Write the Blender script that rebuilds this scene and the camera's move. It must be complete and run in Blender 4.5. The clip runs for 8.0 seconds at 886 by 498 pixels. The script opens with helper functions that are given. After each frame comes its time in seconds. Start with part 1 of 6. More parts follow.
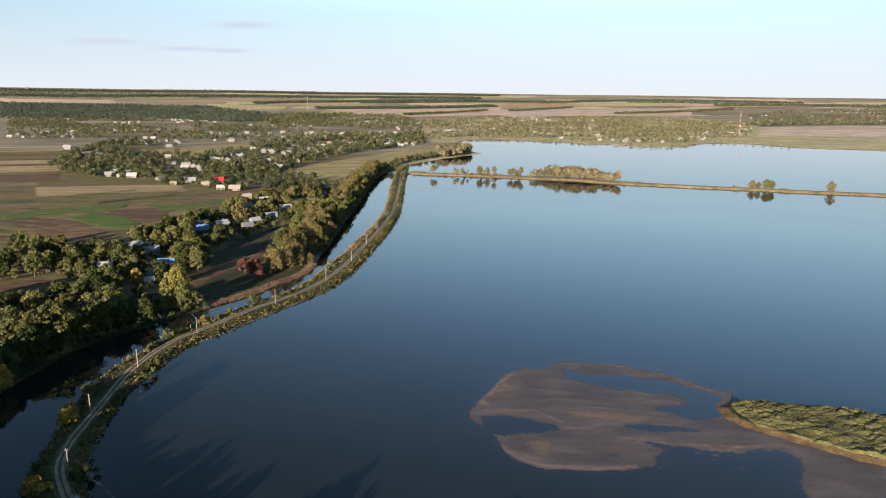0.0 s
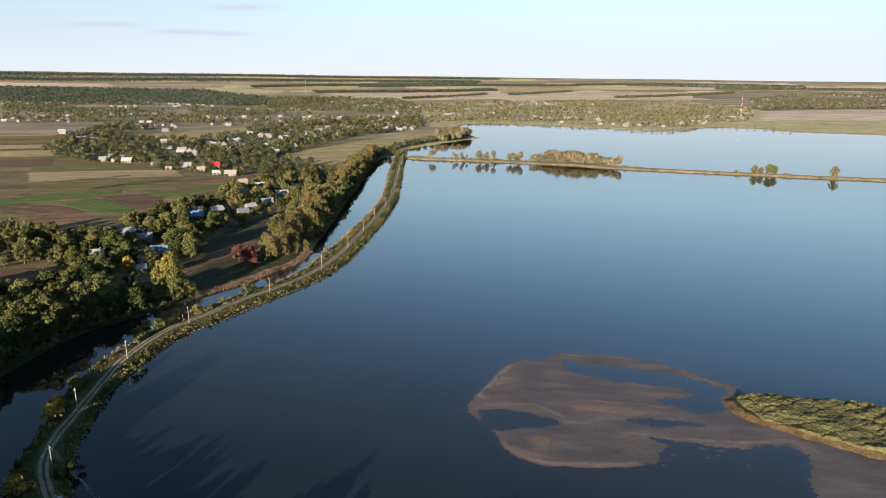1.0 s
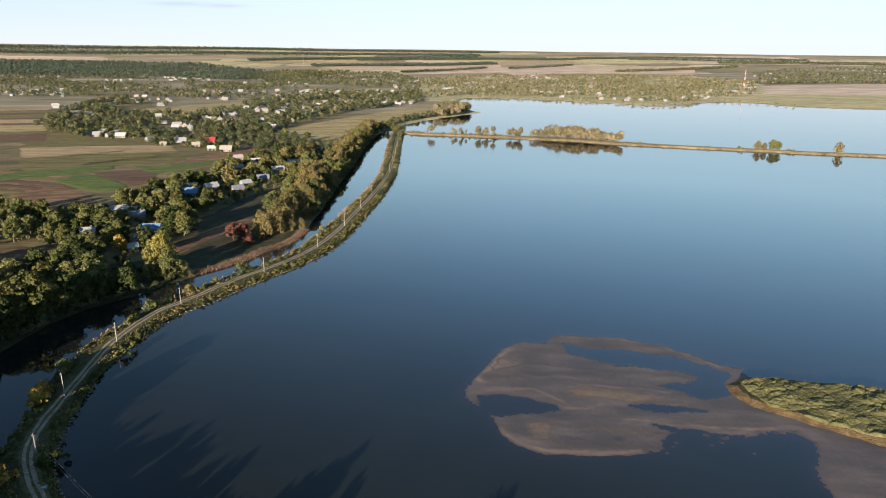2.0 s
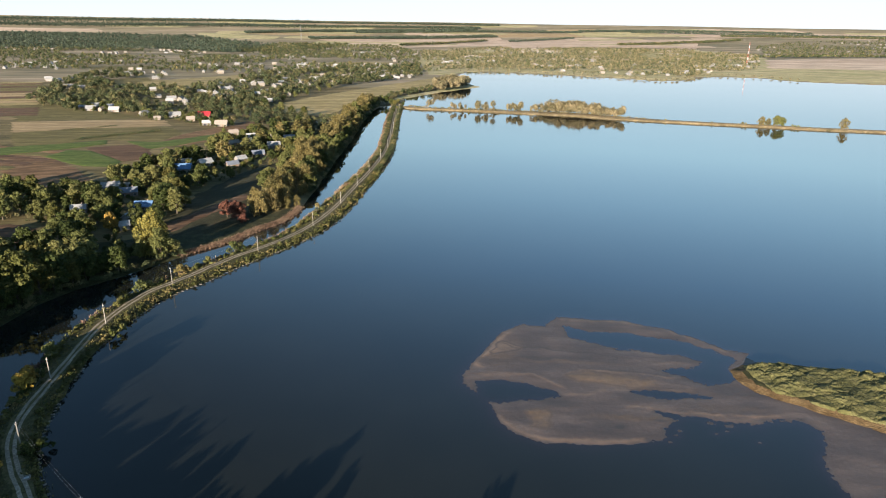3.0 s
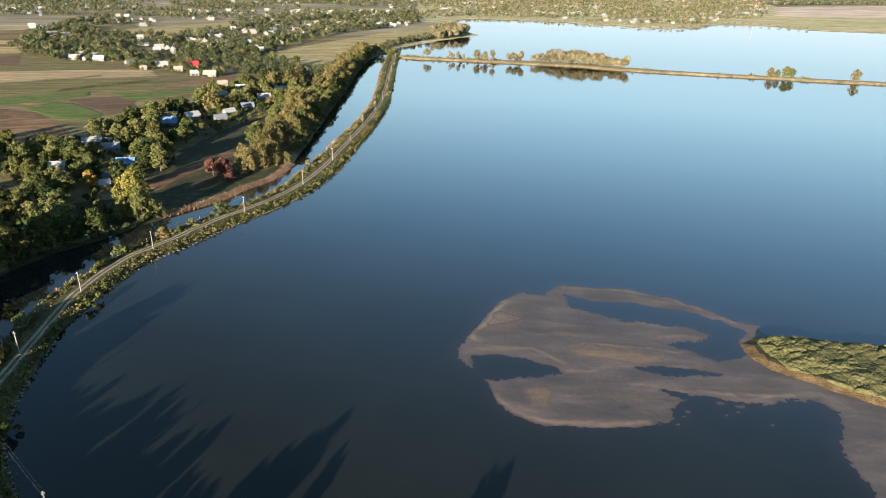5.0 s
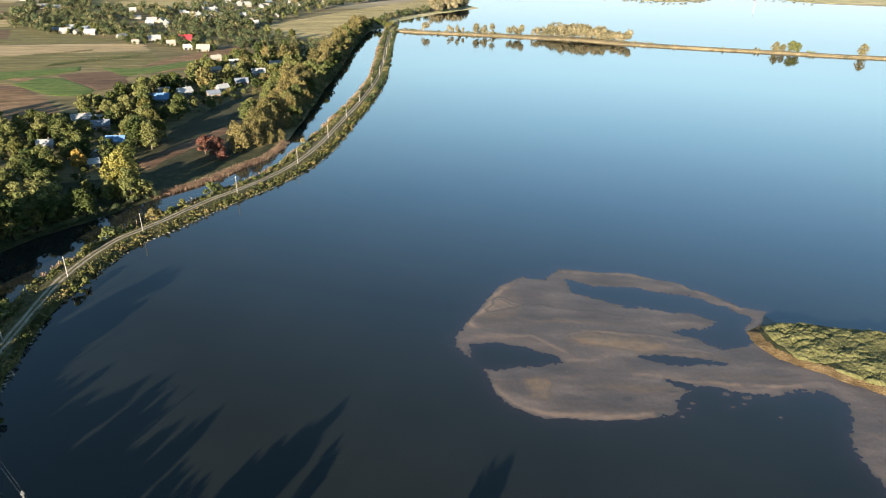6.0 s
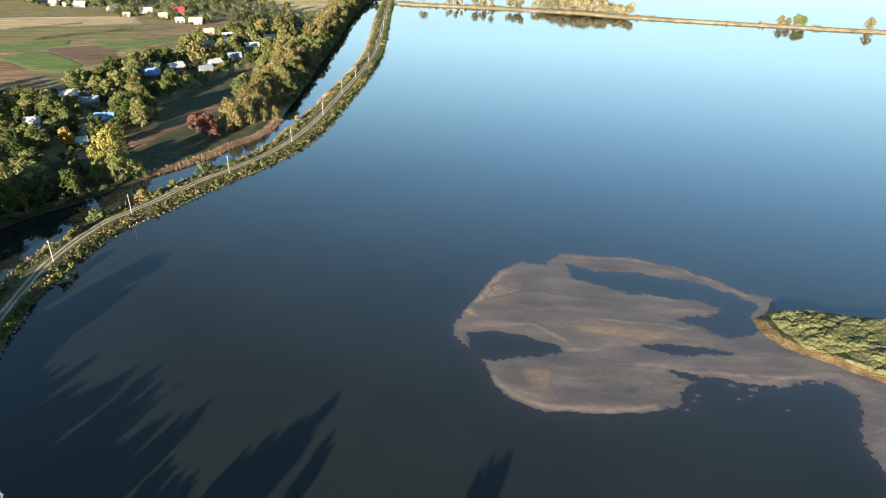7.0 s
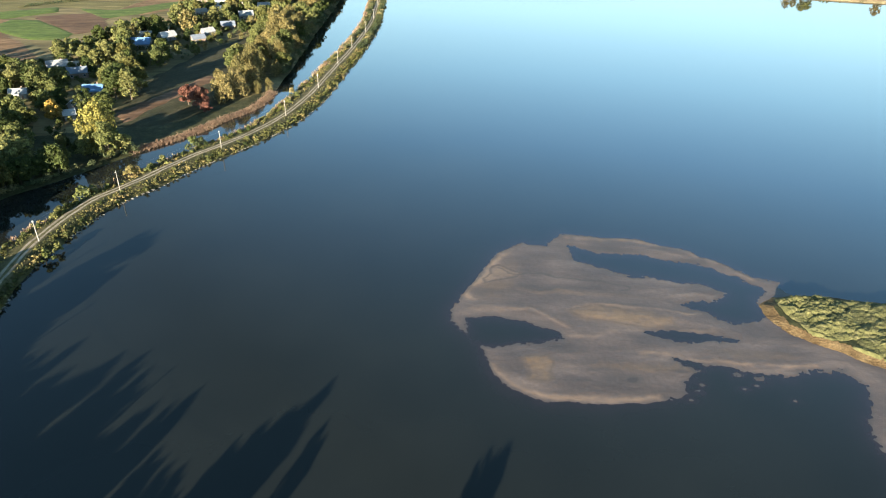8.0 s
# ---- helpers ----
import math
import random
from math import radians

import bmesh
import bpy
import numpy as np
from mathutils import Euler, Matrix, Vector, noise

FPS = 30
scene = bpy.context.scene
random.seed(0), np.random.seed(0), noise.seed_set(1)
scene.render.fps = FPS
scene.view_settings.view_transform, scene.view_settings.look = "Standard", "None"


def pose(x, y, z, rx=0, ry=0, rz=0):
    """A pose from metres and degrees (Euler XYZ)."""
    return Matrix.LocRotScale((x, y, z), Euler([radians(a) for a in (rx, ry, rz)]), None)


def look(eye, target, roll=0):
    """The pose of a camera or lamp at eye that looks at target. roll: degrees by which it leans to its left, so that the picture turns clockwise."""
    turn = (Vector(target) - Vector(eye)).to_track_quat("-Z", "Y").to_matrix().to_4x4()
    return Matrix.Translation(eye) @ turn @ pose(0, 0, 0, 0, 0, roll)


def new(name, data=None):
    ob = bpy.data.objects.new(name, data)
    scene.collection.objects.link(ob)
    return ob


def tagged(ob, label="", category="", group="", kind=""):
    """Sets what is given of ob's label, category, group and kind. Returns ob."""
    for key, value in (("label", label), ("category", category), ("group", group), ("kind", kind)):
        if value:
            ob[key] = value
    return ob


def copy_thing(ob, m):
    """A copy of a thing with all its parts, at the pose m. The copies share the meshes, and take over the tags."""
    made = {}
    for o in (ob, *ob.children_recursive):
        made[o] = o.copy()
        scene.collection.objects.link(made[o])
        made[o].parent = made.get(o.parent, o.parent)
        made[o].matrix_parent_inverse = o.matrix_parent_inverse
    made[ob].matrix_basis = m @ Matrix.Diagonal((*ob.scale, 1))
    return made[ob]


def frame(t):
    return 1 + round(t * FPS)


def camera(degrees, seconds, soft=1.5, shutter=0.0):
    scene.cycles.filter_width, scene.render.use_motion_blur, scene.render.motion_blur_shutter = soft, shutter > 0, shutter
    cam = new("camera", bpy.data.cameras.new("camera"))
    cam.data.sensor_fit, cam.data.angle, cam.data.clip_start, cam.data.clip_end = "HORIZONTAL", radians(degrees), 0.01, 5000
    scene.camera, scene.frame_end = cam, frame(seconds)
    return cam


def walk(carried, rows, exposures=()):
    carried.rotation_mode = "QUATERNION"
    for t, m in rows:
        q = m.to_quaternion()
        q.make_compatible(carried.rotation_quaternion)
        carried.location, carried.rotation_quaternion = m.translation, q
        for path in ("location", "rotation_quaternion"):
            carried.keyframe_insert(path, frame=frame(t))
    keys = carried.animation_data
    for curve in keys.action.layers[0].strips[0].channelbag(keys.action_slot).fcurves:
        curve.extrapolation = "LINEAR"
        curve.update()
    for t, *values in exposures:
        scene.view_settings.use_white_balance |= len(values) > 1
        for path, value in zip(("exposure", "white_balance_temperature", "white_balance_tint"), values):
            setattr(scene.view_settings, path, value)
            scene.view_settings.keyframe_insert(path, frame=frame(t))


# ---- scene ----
# the camera and its flight
cam = camera(68.3, 8.0, soft=1.0)
PATH = [
    (0, (-1.789, -10.613, 109.913), (-1.781, -8.664, 109.462), 0.3),
    (0.5, (-1.35, -6.688, 109.82), (-1.341, -4.743, 109.355), 0.3),
    (1, (-0.959, -2.639, 109.7), (-0.949, -0.701, 109.203), 0.3),
    (1.5, (-0.552, 1.36, 109.588), (-0.541, 3.288, 109.055), 0.3),
    (3, (0.465, 13.134, 109.229), (0.48, 15.029, 108.587), 0.5),
    (3.5, (0.87, 16.964, 109.167), (0.886, 18.846, 108.49), 0.5),
    (4, (1.194, 20.909, 109.058), (1.212, 22.778, 108.346), 0.5),
    (4.5, (1.525, 24.819, 108.957), (1.544, 26.675, 108.211), 0.6),
    (6, (2.45, 36.463, 108.567), (2.474, 38.274, 107.719), 0.7),
    (6.5, (2.728, 40.269, 108.495), (2.754, 42.064, 107.613), 0.7),
    (7, (2.895, 43.994, 108.419), (2.924, 45.772, 107.502), 0.8),
    (7.5, (3.024, 47.708, 108.354), (3.056, 49.466, 107.4), 0.9),
    (8, (3.241, 51.305, 108.243), (3.275, 53.04, 107.249), 1.1),
]
walk(cam, [(t, look(eye, target, roll)) for t, eye, target, roll in PATH],
     exposures=[(0, 1.74, 6150, 15), (2, 1.89, 6050, 13), (4, 2.16, 6000, 10), (6, 2.47, 6050, 7), (8, 2.82, 6000, 4)])

# evening sun, low behind the flight, and a clear sky
SUN_FROM = Vector((-0.36, -0.93, 0.0)).normalized()
SUN_HEIGHT = radians(11)
sun_data = bpy.data.lights.new("sun", "SUN")
sun_data.energy, sun_data.angle, sun_data.color = 5.0, radians(0.6), (1.0, 0.82, 0.62)
sun = new("sun", sun_data)
sun.matrix_world = look((0, 0, 300), Vector((0, 0, 300)) - Vector((SUN_FROM.x * math.cos(SUN_HEIGHT), SUN_FROM.y * math.cos(SUN_HEIGHT), math.sin(SUN_HEIGHT))))
world = bpy.data.worlds.new("evening_sky")
scene.world = world
world.use_nodes = True
wn, wl = world.node_tree.nodes, world.node_tree.links
wn.clear()
sky = wn.new("ShaderNodeTexSky")
sky.sky_type, sky.sun_disc = "NISHITA", False
sky.sun_elevation, sky.sun_rotation = SUN_HEIGHT, math.atan2(SUN_FROM.x, SUN_FROM.y)
sky.altitude, sky.air_density, sky.dust_density, sky.ozone_density = 200, 1.0, 0.3, 1.0
back = wn.new("ShaderNodeBackground")
back.inputs["Strength"].default_value = 0.05
out = wn.new("ShaderNodeOutputWorld")
# pale evening haze low over the horizon, all round, and a few thin clouds
way_up = wn.new("ShaderNodeTexCoord").outputs["Generated"]
axes = wn.new("ShaderNodeSeparateXYZ")
wl.new(way_up, axes.inputs["Vector"])


def sums(kind, a, b=0.0):
    n = wn.new("ShaderNodeMath")
    n.operation = kind
    for i, v in enumerate((a, b)):
        if isinstance(v, (int, float)):
            n.inputs[i].default_value = v
        else:
            wl.new(v, n.inputs[i])
    return n.outputs["Value"]


def mixed(fac, a, b):
    n = wn.new("ShaderNodeMix")
    n.data_type = "RGBA"
    wl.new(fac, n.inputs["Factor"])
    wl.new(a, n.inputs[6])
    n.inputs[7].default_value = (*b, 1)
    return n.outputs[2]


# the clear evening sky by height: pale at the horizon, then blue
by_height = wn.new("ShaderNodeValToRGB")
BANDS = [(0.0, (5.7, 5.9, 5.8)), (0.05, (5.5, 6.2, 6.3)), (0.115, (5.2, 6.9, 7.5)), (0.17, (6.0, 8.9, 10.0)), (0.25, (5.2, 8.8, 11.4)), (0.35, (4.0, 7.6, 11.7)), (0.48, (3.0, 5.7, 9.2)), (0.62, (2.5, 4.6, 7.0)), (1.0, (1.6, 2.9, 4.6))]
while len(by_height.color_ramp.elements) < len(BANDS):
    by_height.color_ramp.elements.new(0.5)
for e, (place, c) in zip(by_height.color_ramp.elements, BANDS):
    e.position, e.color = place, (*(q / 16 for q in c), 1)
wl.new(sums("ABSOLUTE", axes.outputs["Z"]), by_height.inputs["Fac"])


def scaled(colour, k):
    n = wn.new("ShaderNodeVectorMath")
    n.operation = "SCALE"
    wl.new(colour, n.inputs[0])
    if isinstance(k, (int, float)):
        n.inputs["Scale"].default_value = k
    else:
        wl.new(k, n.inputs["Scale"])
    return n.outputs["Vector"]


air = wn.new("ShaderNodeMix")
air.data_type = "RGBA"
air.inputs["Factor"].default_value = 0.88
wl.new(scaled(sky.outputs["Color"], 0.11), air.inputs[6])
wl.new(scaled(by_height.outputs["Color"], 16.0), air.inputs[7])
# a clear sky is deepest at a right angle to the sun
toward = sums("ADD", sums("MULTIPLY", axes.outputs["X"], SUN_FROM.x), sums("MULTIPLY", axes.outputs["Y"], SUN_FROM.y))
depth = sums("MAXIMUM", sums("MINIMUM", sums("MULTIPLY", sums("SUBTRACT", sums("MULTIPLY", toward, toward), 0.1), 1.1), 1.0), 0.28)
high_up = sums("MINIMUM", sums("DIVIDE", sums("ABSOLUTE", axes.outputs["Z"]), 0.35), 1.0)
colour = scaled(air.outputs[2], sums("SUBTRACT", 1.0, sums("MULTIPLY", sums("SUBTRACT", 1.0, depth), high_up)))
u, v = sums("DIVIDE", axes.outputs["X"], axes.outputs["Y"]), sums("DIVIDE", axes.outputs["Z"], axes.outputs["Y"])
streaks = wn.new("ShaderNodeTexNoise")
streaks.inputs["Scale"].default_value, streaks.inputs["Detail"].default_value = 3.0, 5.0
stretch = wn.new("ShaderNodeMapping")
stretch.inputs["Scale"].default_value = (4, 4, 60)
wl.new(way_up, stretch.inputs["Vector"])
wl.new(stretch.outputs["Vector"], streaks.inputs["Vector"])
for cu_, cv_, wide, deep in ((-0.287, 0.102, 0.042, 0.0045), (-0.487, 0.078, 0.055, 0.004), (-0.375, 0.068, 0.042, 0.0032), (-0.31, 0.066, 0.028, 0.003)):
    r2 = sums("ADD", sums("POWER", sums("DIVIDE", sums("SUBTRACT", u, cu_), wide), 2.0), sums("POWER", sums("DIVIDE", sums("SUBTRACT", v, cv_), deep), 2.0))
    ahead = sums("GREATER_THAN", axes.outputs["Y"], 0.0)
    puff = sums("MULTIPLY", sums("MULTIPLY", sums("POWER", 2.718, sums("MULTIPLY", r2, -1.0)), sums("MULTIPLY", streaks.outputs["Fac"], 1.9)), ahead)
    colour = mixed(sums("MINIMUM", puff, 0.9), colour, (4.0, 4.35, 4.8))
wl.new(colour, back.inputs["Color"])
wl.new(back.outputs["Background"], out.inputs["Surface"])

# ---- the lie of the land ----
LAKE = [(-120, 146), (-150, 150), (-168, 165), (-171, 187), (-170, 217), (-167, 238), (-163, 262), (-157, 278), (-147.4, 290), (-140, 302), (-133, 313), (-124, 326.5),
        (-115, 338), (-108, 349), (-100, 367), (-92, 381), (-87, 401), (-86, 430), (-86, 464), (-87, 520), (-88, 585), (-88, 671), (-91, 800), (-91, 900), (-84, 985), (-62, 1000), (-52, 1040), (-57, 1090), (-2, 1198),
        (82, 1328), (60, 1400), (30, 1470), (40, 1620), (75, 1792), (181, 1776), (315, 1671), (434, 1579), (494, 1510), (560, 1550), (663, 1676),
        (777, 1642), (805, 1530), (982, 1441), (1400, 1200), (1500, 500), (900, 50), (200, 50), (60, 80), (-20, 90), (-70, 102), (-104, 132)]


def edge_distance(poly, x, y):
    """Distance to a closed outline, negative inside."""
    x, y = np.asarray(x, float), np.asarray(y, float)
    best, inside = np.full(x.shape, 1e12), np.zeros(x.shape, bool)
    for (ax, ay), (bx, by) in zip(poly, poly[1:] + poly[:1]):
        ex, ey = bx - ax, by - ay
        k = np.clip(((x - ax) * ex + (y - ay) * ey) / (ex * ex + ey * ey + 1e-9), 0, 1)
        best = np.minimum(best, (x - ax - k * ex) ** 2 + (y - ay - k * ey) ** 2)
        inside ^= ((ay > y) != (by > y)) & (x < ex * (y - ay) / (ey if ey else 1e-9) + ax)
    return np.where(inside, -1, 1) * np.sqrt(best)


def value_noise(x, y, size, seed=0, octaves=4):
    """Fractal value noise, about -1 to 1."""
    g = np.random.default_rng(seed).uniform(-1, 1, (64, 64))
    total, amp, norm = 0, 1.0, 0
    for o in range(octaves):
        a, b = np.asarray(x) / size * 2 ** o + 17.3 * o, np.asarray(y) / size * 2 ** o - 9.1 * o
        i, j = np.floor(a).astype(int), np.floor(b).astype(int)
        u, v = a - i, b - j
        u, v = u * u * (3 - 2 * u), v * v * (3 - 2 * v)
        n = (g[i % 64, j % 64] * (1 - u) + g[(i + 1) % 64, j % 64] * u) * (1 - v) + (g[i % 64, (j + 1) % 64] * (1 - u) + g[(i + 1) % 64, (j + 1) % 64] * u) * v
        total, norm, amp = total + n * amp, norm + amp, amp * 0.55
    return total / norm * 1.6


def land_z(x, y):
    """Height of the ground: lake bed, low banks, a slow rise inland and a far ridge."""
    x, y = np.asarray(x, float), np.asarray(y, float)
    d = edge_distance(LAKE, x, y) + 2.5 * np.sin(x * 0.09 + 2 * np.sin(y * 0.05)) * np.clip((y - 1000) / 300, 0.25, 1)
    z = np.where(d > 0, np.minimum(d * 0.22, 0.9) + np.clip(d - 8, 0, 400) * 0.016, np.maximum(d * 0.25, -2.5))
    u = np.clip((y - 1750) / 3100, 0, 1.05)
    z = z + (143 - 0.0075 * x - 6) * u ** 3 * np.clip(d / 200, 0, 1)
    roll = 2.0 * np.sin(x * 0.004 + 1.3) * np.sin(y * 0.0031) + 6 * np.sin(x * 0.0021 + 0.7) * np.sin(y * 0.0024 + 1) * np.clip((y - 2300) / 1500, 0, 1) * np.clip((4700 - y) / 900, 0, 1)
    return z + roll * np.clip((d - 150) / 400, 0, 1)

# ---- materials ----
def shader(name):
    m = bpy.data.materials.new(name)
    m.use_nodes = True
    nt = m.node_tree
    return m, nt, nt.nodes["Principled BSDF"]


def ramp(nt, fac, stops):
    r = nt.nodes.new("ShaderNodeValToRGB")
    while len(r.color_ramp.elements) < len(stops):
        r.color_ramp.elements.new(0.5)
    for e, (p, c) in zip(r.color_ramp.elements, stops):
        e.position, e.color = p, (*c, 1)
    nt.links.new(fac, r.inputs["Fac"])
    return r.outputs["Color"]


def grain(nt, scale, detail=4.0, stretch=(1, 1, 1), turn=0.0, rough=0.55):
    """Noise over world metres; scale is the size of one blotch."""
    g = nt.nodes.new("ShaderNodeNewGeometry")
    mp = nt.nodes.new("ShaderNodeMapping")
    mp.vector_type = "TEXTURE"
    mp.inputs["Scale"].default_value = stretch
    mp.inputs["Rotation"].default_value = (0, 0, turn)
    n = nt.nodes.new("ShaderNodeTexNoise")
    n.inputs["Scale"].default_value, n.inputs["Detail"].default_value, n.inputs["Roughness"].default_value = 1 / scale, detail, rough
    nt.links.new(g.outputs["Position"], mp.inputs["Vector"])
    nt.links.new(mp.outputs["Vector"], n.inputs["Vector"])
    return n.outputs["Fac"]


def blend(nt, fac, a, b, kind="MIX"):
    x = nt.nodes.new("ShaderNodeMix")
    x.data_type, x.blend_type = "RGBA", kind
    for key, v in (("Factor", fac), ("A", a), ("B", b)):
        s = [i for i in x.inputs if i.name == key and (i.type == "RGBA" or key == "Factor")][0]
        if isinstance(v, (int, float)):
            s.default_value = v
        elif isinstance(v, tuple):
            s.default_value = (*v, 1)
        else:
            nt.links.new(v, s)
    return [o for o in x.outputs if o.type == "RGBA"][0]


def bump(nt, p, height, distance, strength=1.0):
    b = nt.nodes.new("ShaderNodeBump")
    b.inputs["Strength"].default_value, b.inputs["Distance"].default_value = strength, distance
    nt.links.new(height, b.inputs["Height"])
    nt.links.new(b.outputs["Normal"], p.inputs["Normal"])


def earth(name, low, mid, high, size, stretch=(1, 1, 1), turn=0.0, rough=0.95, relief=0.1, fine=1.3):
    """Soil, grass or stubble: broad blotches times fine grain."""
    m, nt, p = shader(name)
    big = ramp(nt, grain(nt, size, 5, stretch, turn), [(0.3, low), (0.5, mid), (0.72, high)])
    f = grain(nt, fine, 4, stretch if stretch[0] != 1 else (1, 1, 1), turn)
    col = blend(nt, 0.7, big, ramp(nt, f, [(0.3, (0.45, 0.45, 0.45)), (0.7, (1.25, 1.25, 1.25))]), "MULTIPLY")
    mid_ = grain(nt, size * 0.28, 5, tuple(1 + (q - 1) * 0.6 for q in stretch), turn + 0.06, 0.65)
    col = blend(nt, 0.6, col, ramp(nt, mid_, [(0.36, (0.55, 0.56, 0.53)), (0.64, (1.3, 1.27, 1.22))]), "MULTIPLY")
    nt.links.new(col, p.inputs["Base Color"])
    p.inputs["Roughness"].default_value = rough
    p.inputs["Specular IOR Level"].default_value = 0.15
    bump(nt, p, f, relief)
    return m


def leaves(name, stops, per_island=False, back=0.25):
    """Foliage, its hue by the object or by the clump, broken up over a few metres."""
    m, nt, p = shader(name)
    if per_island:
        hue = nt.nodes.new("ShaderNodeMapRange")
        hue.inputs["From Min"].default_value, hue.inputs["From Max"].default_value = 0.3, 0.7
        nt.links.new(grain(nt, 13, 1), hue.inputs["Value"])
        base = ramp(nt, hue.outputs["Result"], stops)
        r = nt.nodes.new("ShaderNodeNewGeometry").outputs["Random Per Island"]
        base = blend(nt, 0.8, base, ramp(nt, r, [(0.0, (0.6, 0.62, 0.62)), (0.5, (1, 1, 1)), (1.0, (1.25, 1.22, 1.12))]), "MULTIPLY")
    else:
        base = ramp(nt, nt.nodes.new("ShaderNodeObjectInfo").outputs["Random"], stops)
        i = nt.nodes.new("ShaderNodeNewGeometry").outputs["Random Per Island"]
        base = blend(nt, 0.8, base, ramp(nt, i, [(0.0, (0.55, 0.6, 0.6)), (0.5, (1, 1, 1)), (1.0, (1.3, 1.26, 1.1))]), "MULTIPLY")
    col = blend(nt, 0.6, base, ramp(nt, grain(nt, 2.5, 3), [(0.3, (0.6, 0.62, 0.6)), (0.7, (1.25, 1.22, 1.15))]), "MULTIPLY")
    col = blend(nt, 0.8, col, ramp(nt, grain(nt, 0.45, 2), [(0.36, (0.42, 0.45, 0.42)), (0.62, (1.4, 1.36, 1.28))]), "MULTIPLY")
    nt.links.new(col, p.inputs["Base Color"])
    p.inputs["Roughness"].default_value = 0.75
    p.inputs["Specular IOR Level"].default_value = 0.2
    t = nt.nodes.new("ShaderNodeBsdfTranslucent")
    nt.links.new(col, t.inputs["Color"])
    s = nt.nodes.new("ShaderNodeMixShader")
    s.inputs["Fac"].default_value = back
    nt.links.new(p.outputs["BSDF"], s.inputs[1])
    nt.links.new(t.outputs["BSDF"], s.inputs[2])
    nt.links.new(s.outputs["Shader"], nt.nodes["Material Output"].inputs["Surface"])
    return m


def plain(name, c, rough=0.7, metal=0.0, wear=0.3, size=1.5):
    m, nt, p = shader(name)
    col = blend(nt, wear, c, ramp(nt, grain(nt, size, 5), [(0.3, tuple(v * 0.5 for v in c)), (0.7, tuple(min(1, v * 1.25) for v in c))]))
    nt.links.new(col, p.inputs["Base Color"])
    p.inputs["Roughness"].default_value, p.inputs["Metallic"].default_value = rough, metal
    return m


M = {}
M["land"] = earth("meadow_grass", (0.06885, 0.06075, 0.02525), (0.1215, 0.099, 0.04437), (0.2025, 0.1539, 0.0765), 28, (5, 1, 1), 0.2, relief=0.3, fine=3)
# far ground: lighter tan, with distance haze put into the colour
M["hazed_farland"] = earth("hazed_farmland", (0.13, 0.118, 0.07), (0.215, 0.182, 0.115), (0.32, 0.25, 0.175), 150, (6, 1, 1), 0.12, fine=18)
M["bank"] = earth("bank_grass", (0.028, 0.031, 0.011), (0.052, 0.05, 0.02), (0.1, 0.08, 0.037), 4, relief=0.2, fine=0.7)
M["meadow"] = earth("dry_meadow", (0.182, 0.151, 0.0644), (0.273, 0.22, 0.0985), (0.348, 0.273, 0.136), 14, (7, 1, 1), 0.35, relief=0.2, fine=2)
M["stubble"] = earth("stubble", (0.234, 0.171, 0.09), (0.306, 0.225, 0.122), (0.378, 0.288, 0.167), 9, (12, 1, 1), 0.15, fine=1.5)
M["plough"] = earth("ploughed_soil", (0.06443, 0.03752, 0.02057), (0.1037, 0.06139, 0.03559), (0.1462, 0.09048, 0.05402), 6, (8, 1, 1), 0.3, fine=1.0, relief=0.25)
M["redsoil"] = earth("weedy_soil", (0.09102, 0.05388, 0.02653), (0.1492, 0.09044, 0.04599), (0.2157, 0.1383, 0.0777), 7, (5, 1, 1), 0.4, fine=1.2)
M["olivefield"] = earth("fallow", (0.07897, 0.07014, 0.02242), (0.1238, 0.1058, 0.03929), (0.182, 0.1445, 0.06342), 6, (12, 1, 1), 0.2, fine=1.5)
M["winter"] = earth("winter_crop", (0.05, 0.078, 0.014), (0.078, 0.108, 0.022), (0.115, 0.13, 0.038), 5, (6, 1, 1), 0.2, fine=1.2)
# far fields and pasture: lightened base colours that carry the distance haze
M["hazed_field"] = earth("far_field", (0.35, 0.268, 0.2), (0.43, 0.333, 0.25), (0.51, 0.408, 0.312), 120, (6, 1, 1), 0.2, fine=14)
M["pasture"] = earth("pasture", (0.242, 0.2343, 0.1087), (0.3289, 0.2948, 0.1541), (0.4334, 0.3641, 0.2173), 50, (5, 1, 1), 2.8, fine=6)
# ground cover with shade put into its very dark colours
M["scrub"] = earth("shaded_ground", (0.0198, 0.0234, 0.009), (0.036, 0.0378, 0.0153), (0.063, 0.0558, 0.0243), 5, fine=0.8, relief=0.25)
# grass darkened in its base colour for long tree shadows
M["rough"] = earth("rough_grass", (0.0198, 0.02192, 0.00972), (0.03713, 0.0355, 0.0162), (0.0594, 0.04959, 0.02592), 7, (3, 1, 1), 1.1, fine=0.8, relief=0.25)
M["road"] = earth("dirt_road", (0.165, 0.138, 0.102), (0.235, 0.198, 0.15), (0.305, 0.262, 0.205), 3, fine=0.5, relief=0.05)
M["verge"] = earth("road_verge", (0.0506, 0.0481, 0.0177), (0.0857, 0.0758, 0.0328), (0.131, 0.106, 0.0556), 2, fine=0.4)
M["dambank"] = earth("dam_grass", (0.105, 0.084, 0.048), (0.17, 0.136, 0.08), (0.25, 0.2, 0.128), 5, (2, 1, 1), -0.3, fine=1.0, relief=0.25)
M["islandbank"] = earth("dry_bank", (0.068, 0.0442, 0.0201), (0.108, 0.0725, 0.0341), (0.145, 0.104, 0.0522), 3, fine=0.5, relief=0.25)
M["bark"] = earth("bark", (0.0504, 0.0396, 0.0288), (0.0864, 0.072, 0.054), (0.144, 0.122, 0.0936), 0.8, fine=0.2, relief=0.03)
